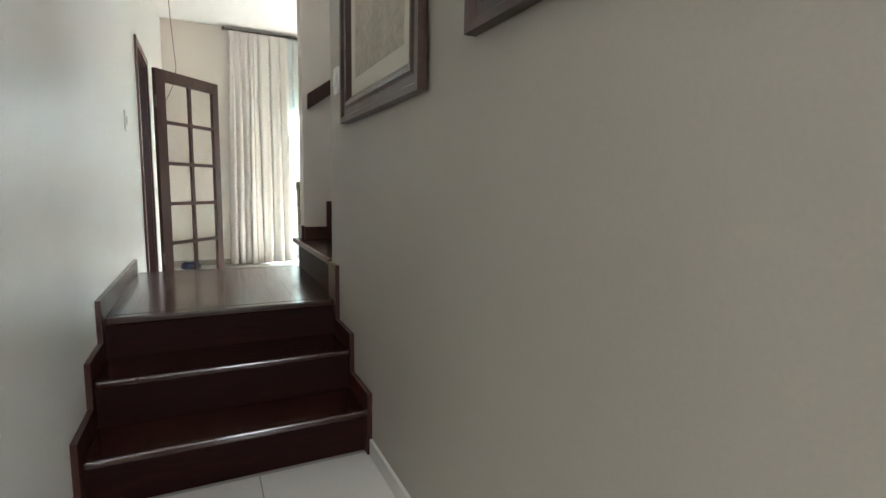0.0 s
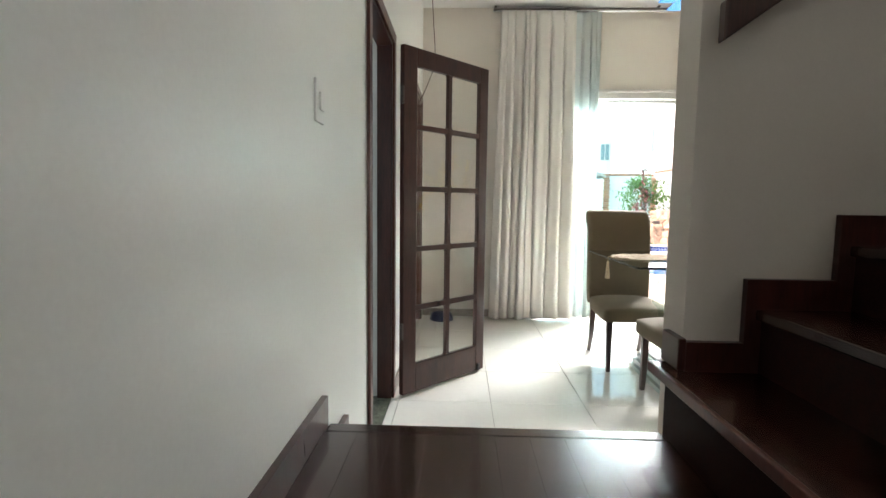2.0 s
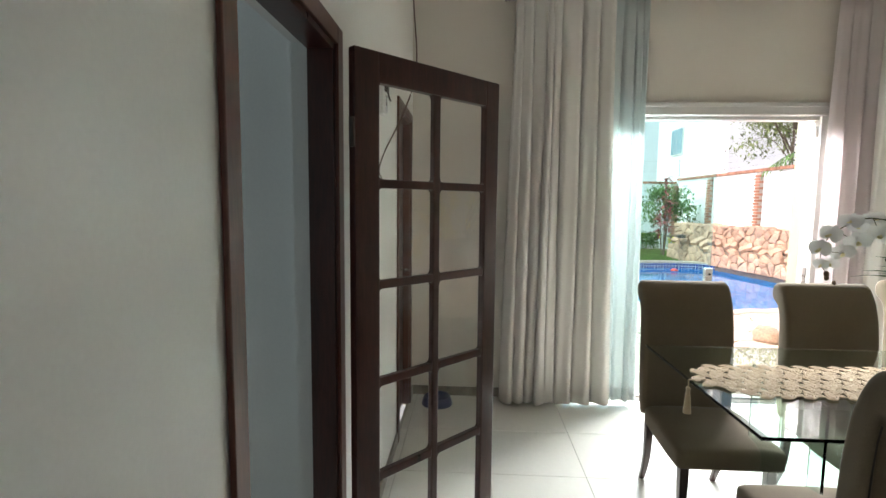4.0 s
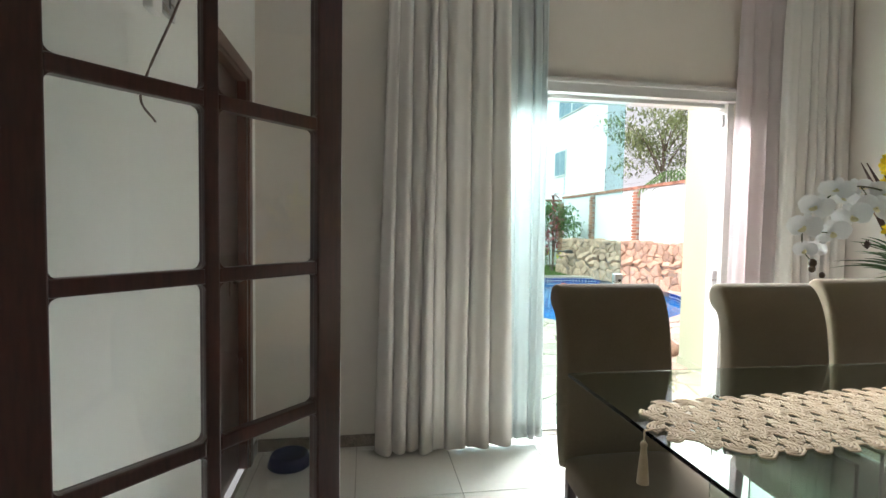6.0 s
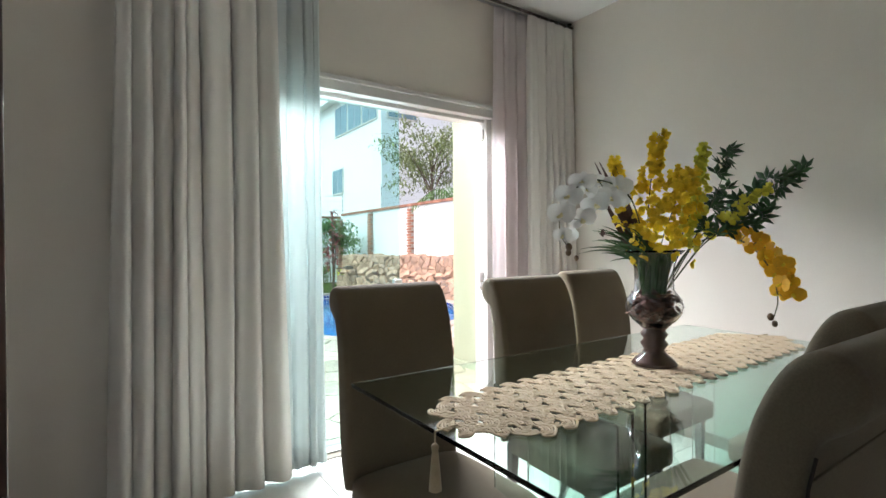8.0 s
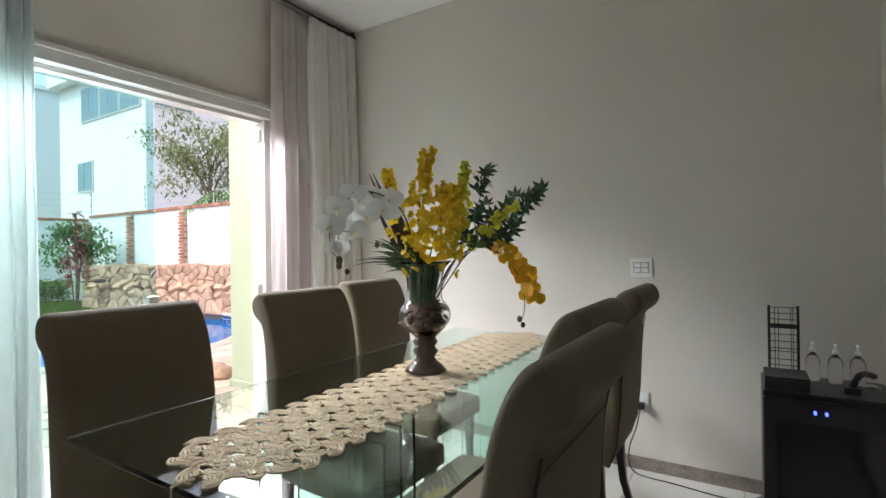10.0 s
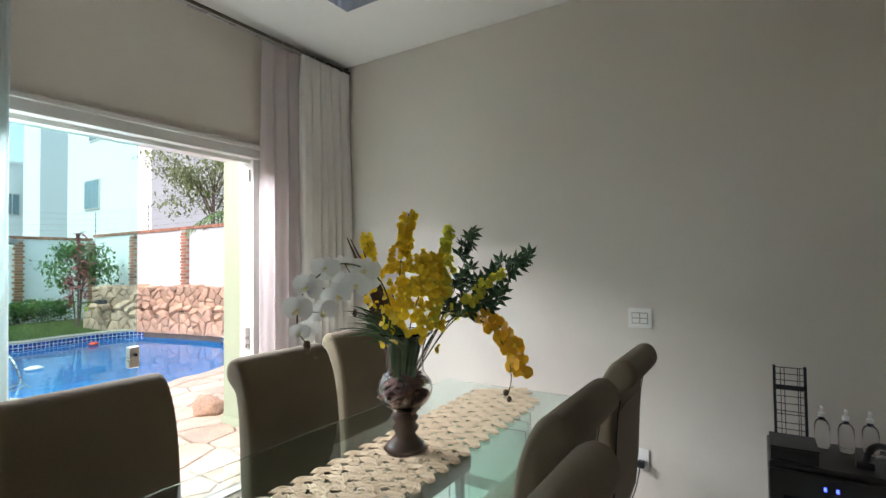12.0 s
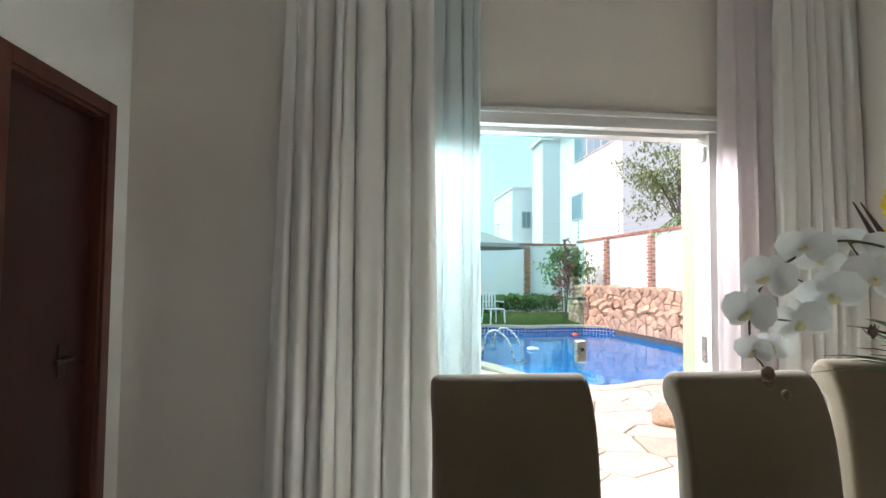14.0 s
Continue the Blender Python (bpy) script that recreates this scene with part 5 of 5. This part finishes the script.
white_blooms = [(over(-0.195, 1.505), toward(-12, 0.25), 1.12), (over(-0.27, 1.46, -0.03), toward(10, 0.1), 1.0), (over(-0.355, 1.515, 0.02), toward(-5, 0.35), 0.95),
                (over(-0.445, 1.46), toward(-18, 0.2), 1.0), (over(-0.31, 1.49, 0.04), toward(25, 0.4), 0.9), (over(-0.49, 1.40, -0.01), toward(-22, 0.05), 1.0),
                (over(-0.365, 1.432, -0.04), toward(12, 0.05), 1.0), (over(-0.405, 1.385, -0.02), toward(0, -0.05), 0.92), (over(-0.24, 1.525, 0.05), toward(35, 0.5), 0.9),
                (over(-0.15, 1.47, 0.03), toward(15, 0.1), 0.95), (over(-0.475, 1.333), toward(-15, -0.1), 0.66), (over(-0.425, 1.335, 0.02), toward(20, -0.1), 0.66)]
orchid_spray("white_orchid", [spot(-0.02, 1.1), over(-0.05, 1.34), over(-0.13, 1.48), over(-0.26, 1.53, 0.03), over(-0.38, 1.49, 0.03), over(-0.45, 1.42, 0.03), over(-0.465, 1.34, 0.02), over(-0.45, 1.295)],
             white_blooms, PETAL_WHITE, PETAL_CREAM, "arching artificial white moth orchid in the vase", 0.094, 4, 3)
amber = []
for i in range(18):
    t = i / 17
    lat = 0.218 + 0.155 * math.sin(t * 1.6) + 0.012 * (1 if i % 2 else -1)
    z = 1.335 - 0.225 * t ** 1.4 + 0.010 * (1 if i % 2 else -1)
    amber.append((spot(lat, z, -0.02 + 0.03 * math.sin(i * 2.1)), toward(-20 + 45 * math.sin(i * 2.6), 0.5 - 0.6 * t + 0.3 * math.cos(i * 1.9)), 0.72 + 0.3 * t))
orchid_spray("amber_orchid", [spot(0.03, 1.12), spot(0.10, 1.26), spot(0.19, 1.315), spot(0.275, 1.285), spot(0.335, 1.20), spot(0.355, 1.10), spot(0.345, 1.035)],
             amber, PETAL_ORANGE, PETAL_YELLOW, "arching artificial amber-yellow orchid in the vase", 0.070, 8, 2)


def oncidium(path, n, mat, label, seed, spread):
    rr = random.Random(seed)
    th = thing("oncidium_spray", Matrix.Translation(MOUTH), label, "flower", "yellow sprays in the vase")
    pts = curve_points(path, 8)
    part("stem", tube([p - MOUTH for p in pts], 0.0026, 5, 0.5), STEM, th)
    bm = bmesh.new()
    for a, l, w in ((270, 0.026, 0.034), (250, 0.02, 0.02), (290, 0.02, 0.02), (40, 0.014, 0.011), (90, 0.014, 0.012), (140, 0.014, 0.011)):
        petal(bm, Vector((0, 0, 0)), Vector((math.cos(math.radians(a)), math.sin(math.radians(a)), 0.15)), Vector((0, 0, 1)), l, w, 0.3)
    me = finish("blossom", bm, mat, True)
    m0 = len(pts) // 3
    for i in range(n):
        t = i / n
        c = pts[min(len(pts) - 1, m0 + int((len(pts) - m0) * t))]
        off = rand_dir(rr) * spread * (1.05 - 0.75 * t) * rr.uniform(0.35, 1.0)
        off.z *= 0.6
        p = c + off
        b = part("blossom", me, mat, th)
        b.matrix_basis = Matrix.Translation(-MOUTH) @ facing(p, off * 6 + toward(rr.uniform(-50, 50), rr.uniform(-0.2, 0.5)) * 0.4, rr.uniform(-40, 40)) @ Matrix.Scale(rr.uniform(0.62, 1.08), 4)
    return th


oncidium([spot(-0.01, 1.1), spot(-0.02, 1.3), spot(-0.01, 1.5, -0.02), spot(0.02, 1.675, -0.03)], 100, PETAL_YELLOW, "tall spray of artificial yellow oncidium flowers", 3, 0.085)
oncidium([spot(0.01, 1.1), spot(0.02, 1.28, -0.06), spot(0.06, 1.42, -0.09), spot(0.09, 1.53, -0.09)], 190, PETAL_YELLOW, "full spray of artificial golden oncidium flowers", 5, 0.15)
oncidium([spot(-0.02, 1.1), spot(-0.07, 1.35), spot(-0.10, 1.50), spot(-0.13, 1.60, 0.02)], 52, PETAL_YELLOW, "leaning spray of artificial yellow oncidium flowers", 6, 0.06)
oncidium([spot(0.02, 1.1), spot(0.09, 1.33), spot(0.13, 1.47), spot(0.15, 1.62)], 84, PETAL_LEMON, "spray of artificial lemon oncidium flowers", 7, 0.06)
oncidium([spot(0.03, 1.1), spot(0.13, 1.30), spot(0.24, 1.40, -0.04), spot(0.33, 1.475, -0.04)], 30, PETAL_LEMON, "thin leaning spray of lemon-green flowers", 9, 0.05)


def leafy_branch(path, n, label, seed):
    rr = random.Random(seed)
    th = thing("leaf_branch", Matrix.Translation(MOUTH), label, "foliage", "green branches in the vase")
    pts = curve_points(path, 8)
    part("twig", tube([p - MOUTH for p in pts], 0.0028, 5, 0.4), STEM, th)
    bm = bmesh.new()
    for s in range(5):
        a = math.radians(90 + (s - 2) * 42)
        leaf_faces(bm, Vector((0, 0, 0)), Vector((math.cos(a), math.sin(a), 0.1)), 0.062 * (1.1 - 0.14 * abs(s - 2)), 0.36, 0.12)
    me = finish("leaf", bm, LEAF_DARK)
    for i in range(n):
        t = 0.4 + 0.6 * i / (n - 1)
        c = pts[min(len(pts) - 1, int((len(pts) - 1) * t))]
        d = rand_dir(rr)
        b = part("leaf", me, LEAF_DARK, th)
        p = c + d * rr.uniform(0.01, 0.045) if i < n - 2 else c
        b.matrix_basis = Matrix.Translation(-MOUTH) @ facing(p, toward(rr.uniform(-60, 60), rr.uniform(-0.1, 0.9)), rr.uniform(-120, 60)) @ Matrix.Scale(rr.uniform(0.7, 1.05), 4)
    return th


leafy_branch([spot(0.03, 1.12), spot(0.13, 1.32, 0.02), spot(0.20, 1.49, 0.03), spot(0.225, 1.61, 0.03)], 13, "upright dark green maple-like artificial branch", 2)
leafy_branch([spot(0.04, 1.12), spot(0.19, 1.35, 0.02), spot(0.30, 1.45, 0.02), spot(0.425, 1.525, 0.0)], 20, "leaning dark green maple-like artificial branch", 4)
leafy_branch([spot(0.04, 1.12), spot(0.15, 1.29, -0.03), spot(0.25, 1.36, -0.03), spot(0.33, 1.40, -0.02)], 13, "low dark green artificial leaf branch", 6)

grass = thing("grass_tuft", Matrix.Translation(MOUTH), "tuft of thin dark green artificial grass blades", "foliage")
r_ = random.Random(77)
for i in range(64):
    bm = bmesh.new()
    a = r_.uniform(-1, 1)
    d = -R * r_.uniform(0.15, 1.0) + F * a * 0.6 + Vector((0, 0, r_.uniform(0.5, 1.3)))
    blade(bm, Vector((r_.uniform(-0.04, 0.04), r_.uniform(-0.04, 0.04), -0.03)), d, r_.uniform(0.18, 0.36), 0.010, 0.38, 7, R * r_.uniform(0.4, 1) + F * r_.uniform(-0.7, 0.7))
    part("blade", bm, LEAF_DARK, grass)
feather = thing("dried_leaf_spray", Matrix.Translation(MOUTH), "upright brown dried feathery leaf in the vase", "foliage")
for i in range(7):
    bm = bmesh.new()
    d = -R * (0.40 + 0.06 * math.sin(i * 2.3)) + F * 0.1 * (i - 3) / 3 + Vector((0, 0, 1))
    blade(bm, Vector((0.0, 0.0, -0.02)) - R * 0.01 * i, d, 0.39 + 0.06 * math.sin(i * 1.9), 0.019, 0.04, 6, R + F * 0.4 * math.sin(i))
    part("frond", bm, STEM_BROWN, feather)
bm = bmesh.new()
bmesh.ops.create_icosphere(bm, subdivisions=2, radius=0.058)
for v in bm.verts:
    v.co.z = v.co.z * 0.45 - 0.012
part("moss", bm, LEAF_DARK, grass, smooth=True)
bud = thing("dried_bud", Matrix.Translation(MOUTH), "single dried brown bud on a thin stem", "flower")
part("stem", tube([p - MOUTH for p in curve_points([spot(-0.02, 1.15), spot(-0.09, 1.29), spot(-0.165, 1.33)], 6)], 0.0018, 5), STEM, bud)
bm = bmesh.new()
for k in range(8):
    leaf_faces(bm, spot(-0.165, 1.315) - MOUTH, rand_dir(r_) * 0.5 + Vector((0, 0, 0.9)), 0.035, 0.4, 0.0)
part("head", bm, STEM_BROWN, bud)

# ---- crochet runner ----
runner = thing("table_runner", pose(2.417, -1.812, TZ + 0.001, 0, 0, 2.0), "cream crocheted cotton table runner with tassels", "table runner")


def shell_path():
    """One thread laid to and fro in nested arcs, as a crochet shell."""
    out = []
    for k, rad in enumerate((0.008, 0.0155, 0.023, 0.0305, 0.038)):
        arc = [math.radians(12 + 156 * j / 10) for j in range(11)]
        if k % 2:
            arc = arc[::-1]
        for a in arc:
            w = 1 + 0.05 * math.sin(5 * a + k)
            out.append(Vector((rad * w * math.cos(a), rad * w * math.sin(a) - 0.012, 0.0045 + 0.0012 * math.sin(3 * a + 2 * k))))
    return out


motif_me = finish("motif", tube(shell_path(), 0.0037, 6), CROCHET, True)
P = 0.058
HALF = 0.192                                        # half the width of the runner
RX0, RX1 = -0.86, 0.865                             # ends of the straight sides; beyond them the ends run to a point
for i in range(-26, 27):
    for j in range(-4, 5):
        x = i * 0.0405
        y = (j + (0.5 if i % 2 else 0.0)) * P
        over = max(RX0 - x, x - RX1, 0.0)
        if abs(y + 0.008) > (HALF - 0.02) * (1 - over / 0.17):
            continue
        ob = part("motif", motif_me, CROCHET, runner)
        ob.location = (x, y, 0.0015 * ((i + j) % 2))
        ob.rotation_euler = (0, 0, (-0.9 if i % 2 else 0.9) + (math.pi if j % 2 else 0) + 0.16 * math.sin(i * 3.7 + j * 1.3))
        ob.scale = (1.12 + 0.05 * math.sin(i * 2.3 + j), 1.10, 0.75)


def tassel(p):
    t = new("tassel")
    t.parent = runner
    t.location = p
    part("cord", tube([(0, 0, 0), (0, 0, -0.035)], 0.0022, 6), CROCHET, t)
    part("skirt", lathe([(0.004, -0.03), (0.010, -0.037), (0.008, -0.05), (0.012, -0.09), (0.0165, -0.145), (0.004, -0.147)], 14), CROCHET, t, smooth=True)


for end, side in ((TX0 - 0.014 - 2.417, -0.018), (TX1 + 0.014 - 2.417, 0.02)):
    inner = end + (0.07 if end < 0 else -0.07)
    part("cord", tube([(inner, side, 0.006), (end, side, 0.005)], 0.0026, 6), CROCHET, runner)
    tassel((end, side, 0.006))

# ---- ceiling lamp over the table ----
lamp = thing("ceiling_lamp", pose(2.09, -1.85, 0), "pendant lamp of stacked blue mirrored glass plates", "lamp")
part("canopy", box(-0.1, 0.1, -0.05, 0.05, H - 0.03, H - 0.0005, 0.005), STEEL, lamp)
for dx, dy in ((-0.2, -0.2), (0.2, -0.2), (0.2, 0.2), (-0.2, 0.2)):
    part("rod", tube([(dx, dy, H - 0.001), (dx, dy, 2.60)], 0.004, 6), STEEL, lamp)
part("plate", box(-0.33, 0.33, -0.33, 0.33, 2.60, 2.608, 0.001), LAMP_GLASS, lamp)
part("plate", box(-0.27, 0.33, -0.33, 0.33, 2.55, 2.558, 0.001), LAMP_GLASS, lamp)
for dx in (-0.12, 0.14):
    part("socket", lathe([(0.02, 2.51), (0.035, 2.515), (0.035, 2.5495), (0.02, 2.5495)], 18), STEEL, lamp).location = (dx, 0.1, 0)

# ---- switches, sockets and cables ----
def switch_plate(m, w, h, n, label, name="light_switch"):
    s = thing(name, m, label, "switch")
    part("plate", box(-w / 2, w / 2, 0.0005, 0.009, -h / 2, h / 2, 0.003), WHITE_PLASTIC, s)
    # greyer plate under the rockers, also standing in for shade in their gaps
    if n > 2:
        part("insert", box(-0.044, 0.044, 0.0092, 0.0098, -0.032, 0.032), GROUT, s)
    for k in range(n):
        x = (k % 2 - 0.5) * 0.042 if n > 1 else 0
        z = (k // 2 - 0.5) * 0.03 if n > 2 else 0
        part("rocker", box(x - 0.018, x + 0.018, 0.0095, 0.016, z - 0.012 if n > 1 else -0.025, z + 0.012 if n > 1 else 0.025, 0.002), WHITE_PLASTIC, s)
        if n < 4:
            part("slot", box(x + 0.004, x + 0.012, 0.0142, 0.0152, z - 0.009, z + 0.009), GROUT, s)
    return s


switch_plate(pose(0, -3.742, 1.468, 0, 0, -90), 0.075, 0.118, 1, "white plastic light switch on the hall wall")
switch_plate(pose(1.0, -4.965, 1.585, 0, 0, 90), 0.08, 0.12, 1, "cream plastic light switch beside the picture frame")
switch_plate(pose(E_X, -2.328, 1.201, 0, 0, 90), 0.125, 0.112, 4, "white plastic four-gang switch plate on the wall")
so = thing("wall_socket", pose(E_X, -2.32, 0.405, 0, 0, 90), "white wall socket with a black plug in it", "socket")
part("plate", box(-0.04, 0.04, 0.0005, 0.009, -0.06, 0.06, 0.003), WHITE_PLASTIC, so)
part("plug", box(-0.018, 0.018, 0.0095, 0.045, -0.04, 0.0, 0.006), BLACK, so)
cab = thing("power_cable", pose(0, 0, 0), "black power cable trailing from the socket to the floor", "cable")
part("cord", tube(curve_points([(E_X - 0.046, -2.32, 0.385), (E_X - 0.075, -2.30, 0.27), (E_X - 0.09, -2.26, 0.13), (E_X - 0.09, -2.29, 0.012), (E_X - 0.12, -2.5, 0.006), (E_X - 0.15, -2.8, 0.006), (E_X - 0.06, -2.93, 0.02)], 7), 0.0035, 6), BLACK, cab)

ic = thing("door_chime", pose(0.0, -1.44, 2.12), "grey wall intercom with a hanging handset hook", "intercom")
part("body", box(0.0005, 0.03, -0.035, 0.035, -0.11, 0.06, 0.005), WHITE_PLASTIC, ic)
part("handset", box(0.0305, 0.05, -0.02, 0.02, 0.0, 0.06, 0.006), DARK_METAL, ic)
part("hook", tube(curve_points([(0.045, 0.0, 0.0), (0.05, 0.03, -0.03), (0.05, 0.06, -0.03)], 5), 0.005, 6), DARK_METAL, ic)
pl = thing("wall_plate", pose(0.0, -1.30, 2.095), "small grey connection plate on the wall", "wall plate")
part("plate", box(0.0005, 0.012, -0.05, 0.05, -0.045, 0.045, 0.003), STEEL, pl)
part("slot", box(0.0125, 0.014, -0.006, 0.006, -0.015, 0.02), BLACK, pl)
wc = thing("loose_cable", pose(0, 0, 0), "loose grey cable hanging from the ceiling", "cable")
part("cord", tube(curve_points([(0.19, -1.67, H - 0.002), (0.18, -1.67, 2.80), (0.20, -1.66, 2.45), (0.21, -1.64, 2.18), (0.15, -1.60, 2.00), (0.05, -1.55, 1.82), (0.02, -1.54, 1.73), (0.015, -1.43, 1.69)], 8), 0.0035, 6), STEM_BROWN, wc)

# ---- pictures in the corridor ----
def framed(y0, y1, z0, z1, label):
    f = thing("picture_frame", pose(1.0, 0, 0), label, "picture", "pictures in the corridor")
    d, w = 0.05, 0.105

    def moulding(a, b, n):
        bm = bmesh.new()
        sec = [(0.0, 0.02), (0.0, d), (0.02, d), (0.03, d - 0.012), (0.055, d - 0.012), (0.065, d - 0.004), (0.08, d - 0.006), (w, 0.022), (w, 0.012)]
        sec = [(u, v - 0.012) for u, v in sec]
        ends = []
        for p, sgn in ((a, 1), (b, -1)):
            ring = []
            for u, v in sec:
                along = (b - a).normalized() * (u * sgn)
                ring.append(bm.verts.new(Vector((-v - 0.001, 0, 0)) + p + along + n * u))
            ends.append(ring)
        m = len(sec)
        for k in range(m):
            bm.faces.new((ends[0][k], ends[0][(k + 1) % m], ends[1][(k + 1) % m], ends[1][k]))
        bm.faces.new(ends[0])
        bm.faces.new(ends[1][::-1])
        bmesh.ops.recalc_face_normals(bm, faces=bm.faces)
        return bm

    A, B, C, D = Vector((0, y0, z0)), Vector((0, y1, z0)), Vector((0, y1, z1)), Vector((0, y0, z1))
    part("moulding", moulding(A, B, Vector((0, 0, 1))), FRAME_WOOD, f)
    part("moulding", moulding(D, C, Vector((0, 0, -1))), FRAME_WOOD, f)
    part("moulding", moulding(A, D, Vector((0, 1, 0))), FRAME_WOOD, f)
    part("moulding", moulding(B, C, Vector((0, -1, 0))), FRAME_WOOD, f)
    part("mount", box(-0.014, -0.008, y0 + w - 0.01, y1 - w + 0.01, z0 + w - 0.01, z1 - w + 0.01), MAT_BOARD, f)
    part("print", box(-0.017, -0.0145, y0 + w + 0.06, y1 - w - 0.06, z0 + w + 0.06, z1 - w - 0.06), PICTURE, f)
    return f


framed(-6.03, -5.165, 1.365, 2.28, "dark wooden moulded picture frame on the corridor wall")
framed(-7.35, -6.30, 1.44, 2.29, "second dark wooden picture frame on the corridor wall")

# ---- corner with the wine cooler ----
wcool = thing("wine_cooler", pose(0, 0, 0), "small black wine cooler in the room corner", "wine cooler")
cx0, cx1, cy0, cy1, cz = 3.49, 3.91, -3.41, -2.915, 0.66
part("body", box(cx0 + 0.03, cx1, cy0, cy1, 0.02, cz, 0.012), BLACK, wcool)
dr = part("door", box(cx0, cx0 + 0.028, cy0, cy1, 0.03, cz - 0.02, 0.01), BLACK, wcool)
part("door_glass", box(cx0 - 0.002, cx0 - 0.0004, cy0 + 0.05, cy1 - 0.05, 0.08, cz - 0.12), material("smoked_glass", (0.01, 0.01, 0.012), 0.06, vary=0.1, scale=1, fine=8, bump=0), wcool)
for y in (-3.15, -3.11):
    part("display", box(cx0 - 0.003, cx0 - 0.0004, y, y + 0.009, cz - 0.075, cz - 0.06), LED_BLUE, wcool, "blue glowing display digits")
for x in (cx0 + 0.06, cx1 - 0.04):
    for y in (cy0 + 0.05, cy1 - 0.05):
        part("foot", lathe([(0.015, 0.0), (0.015, 0.02), (0.012, 0.021)], 10), BLACK, wcool).location = (x, y, 0)
bx = thing("black_box", pose(3.65, -3.01, cz), "flat black box on top of the wine cooler", "box")
part("box", box(-0.1, 0.1, -0.085, 0.085, 0.0005, 0.05, 0.004), BLACK, bx)
part("lid", box(-0.102, 0.102, -0.087, 0.087, 0.0505, 0.06, 0.003), BLACK, bx)
rk = thing("wire_rack", pose(3.825, -3.013, cz), "dark wire rack with a lattice standing on the cooler", "rack")
for y in (-0.06, 0.06):
    part("upright", box(-0.008, 0.008, y - 0.006, y + 0.006, 0.0, 0.36, 0.002), BLACK, rk)
for z in (0.03, 0.06, 0.09, 0.13, 0.145, 0.18, 0.215, 0.29, 0.32, 0.35):
    part("bar", tube([(0, -0.06, z), (0, 0.06, z)], 0.0022, 5), BLACK, rk)
for y in (-0.04, -0.032, 0.02, 0.035):
    part("wire", tube([(0.004, y, 0.0), (0.004, y, 0.352)], 0.0018, 5), BLACK, rk)
part("band", box(-0.006, 0.006, -0.054, 0.054, 0.245, 0.268, 0.002), BLACK, rk)
part("foot", box(-0.03, 0.03, -0.066, 0.066, 0.0005, 0.008), BLACK, rk)
for x, y in ((3.835, -3.13), (3.815, -3.215), (3.825, -3.30)):
    bt = thing("pump_bottle", pose(x, y, cz), "small clear pump bottle with a white cap", "bottle", "bottles on the cooler")
    g_ = part("bottle", lathe([(0.028, 0.0005), (0.03, 0.01), (0.03, 0.1), (0.022, 0.12), (0.012, 0.128), (0.012, 0.138)], 18), PANE, bt, smooth=True)
    g_.visible_shadow = False
    part("cap", lathe([(0.013, 0.1385), (0.013, 0.155), (0.005, 0.157), (0.005, 0.175), (0.004, 0.176)], 14), WHITE_PLASTIC, bt)
    part("nozzle", box(-0.03, 0.006, -0.005, 0.005, 0.1765, 0.186, 0.002), WHITE_PLASTIC, bt)
tl = thing("corkscrew", pose(3.67, -3.28, cz), "black and chrome corkscrew lying on the cooler", "corkscrew")
part("handle", tube(curve_points([(-0.05, 0.03, 0.03), (-0.04, 0.01, 0.075), (0.0, -0.02, 0.085), (0.04, -0.06, 0.07)], 5), 0.014, 8), BLACK, tl, smooth=True)
part("stand", box(-0.07, -0.03, 0.0, 0.06, 0.0005, 0.03, 0.005), BLACK, tl)
part("ring", tube(curve_points([(0.02, -0.05, 0.02), (0.05, -0.08, 0.02), (0.08, -0.05, 0.02), (0.05, -0.02, 0.02)], 5), 0.006, 6), STEEL, tl)
dish = thing("pet_bowl", pose(0.225, -0.19, 0.0), "dark blue plastic pet bowl on the tile floor", "bowl")
part("bowl", lathe([(0.02, 0.001), (0.118, 0.002), (0.122, 0.008), (0.104, 0.062), (0.098, 0.068), (0.090, 0.064), (0.078, 0.022), (0.01, 0.018)], 36), BLUE_MAT, dish, smooth=True)

# ---- floor tiles, one by one ----
def lay_tiles(parent, x_line, y_line, x0, x1, y0, y1, s=0.555):
    shared = {}
    gap = 0.0018
    i0, i1 = math.floor((x0 - x_line) / s), math.ceil((x1 - x_line) / s)
    j0, j1 = math.floor((y0 - y_line) / s), math.ceil((y1 - y_line) / s)
    for i in range(i0, i1):
        for j in range(j0, j1):
            a0, a1 = max(x0, x_line + i * s) + gap, min(x1, x_line + (i + 1) * s) - gap
            b0, b1 = max(y0, y_line + j * s) + gap, min(y1, y_line + (j + 1) * s) - gap
            if a1 - a0 < 0.01 or b1 - b0 < 0.01:
                continue
            key = (round(a1 - a0, 3), round(b1 - b0, 3))
            if key not in shared:
                w, d = key
                shared[key] = finish("tile", box(-w / 2, w / 2, -d / 2, d / 2, -0.0078, 0.0, 0.0009), TILE)
            ob = part("tile", shared[key], TILE, parent)
            ob.location = ((a0 + a1) / 2, (b0 + b1) / 2, 0)


lay_tiles(floor, 0.605, -1.725, 0.0, E_X, -3.57, 0.0)
lay_tiles(floor_corridor, 0.565, -5.47, 0.0, 1.0, -10.49, -5.47)
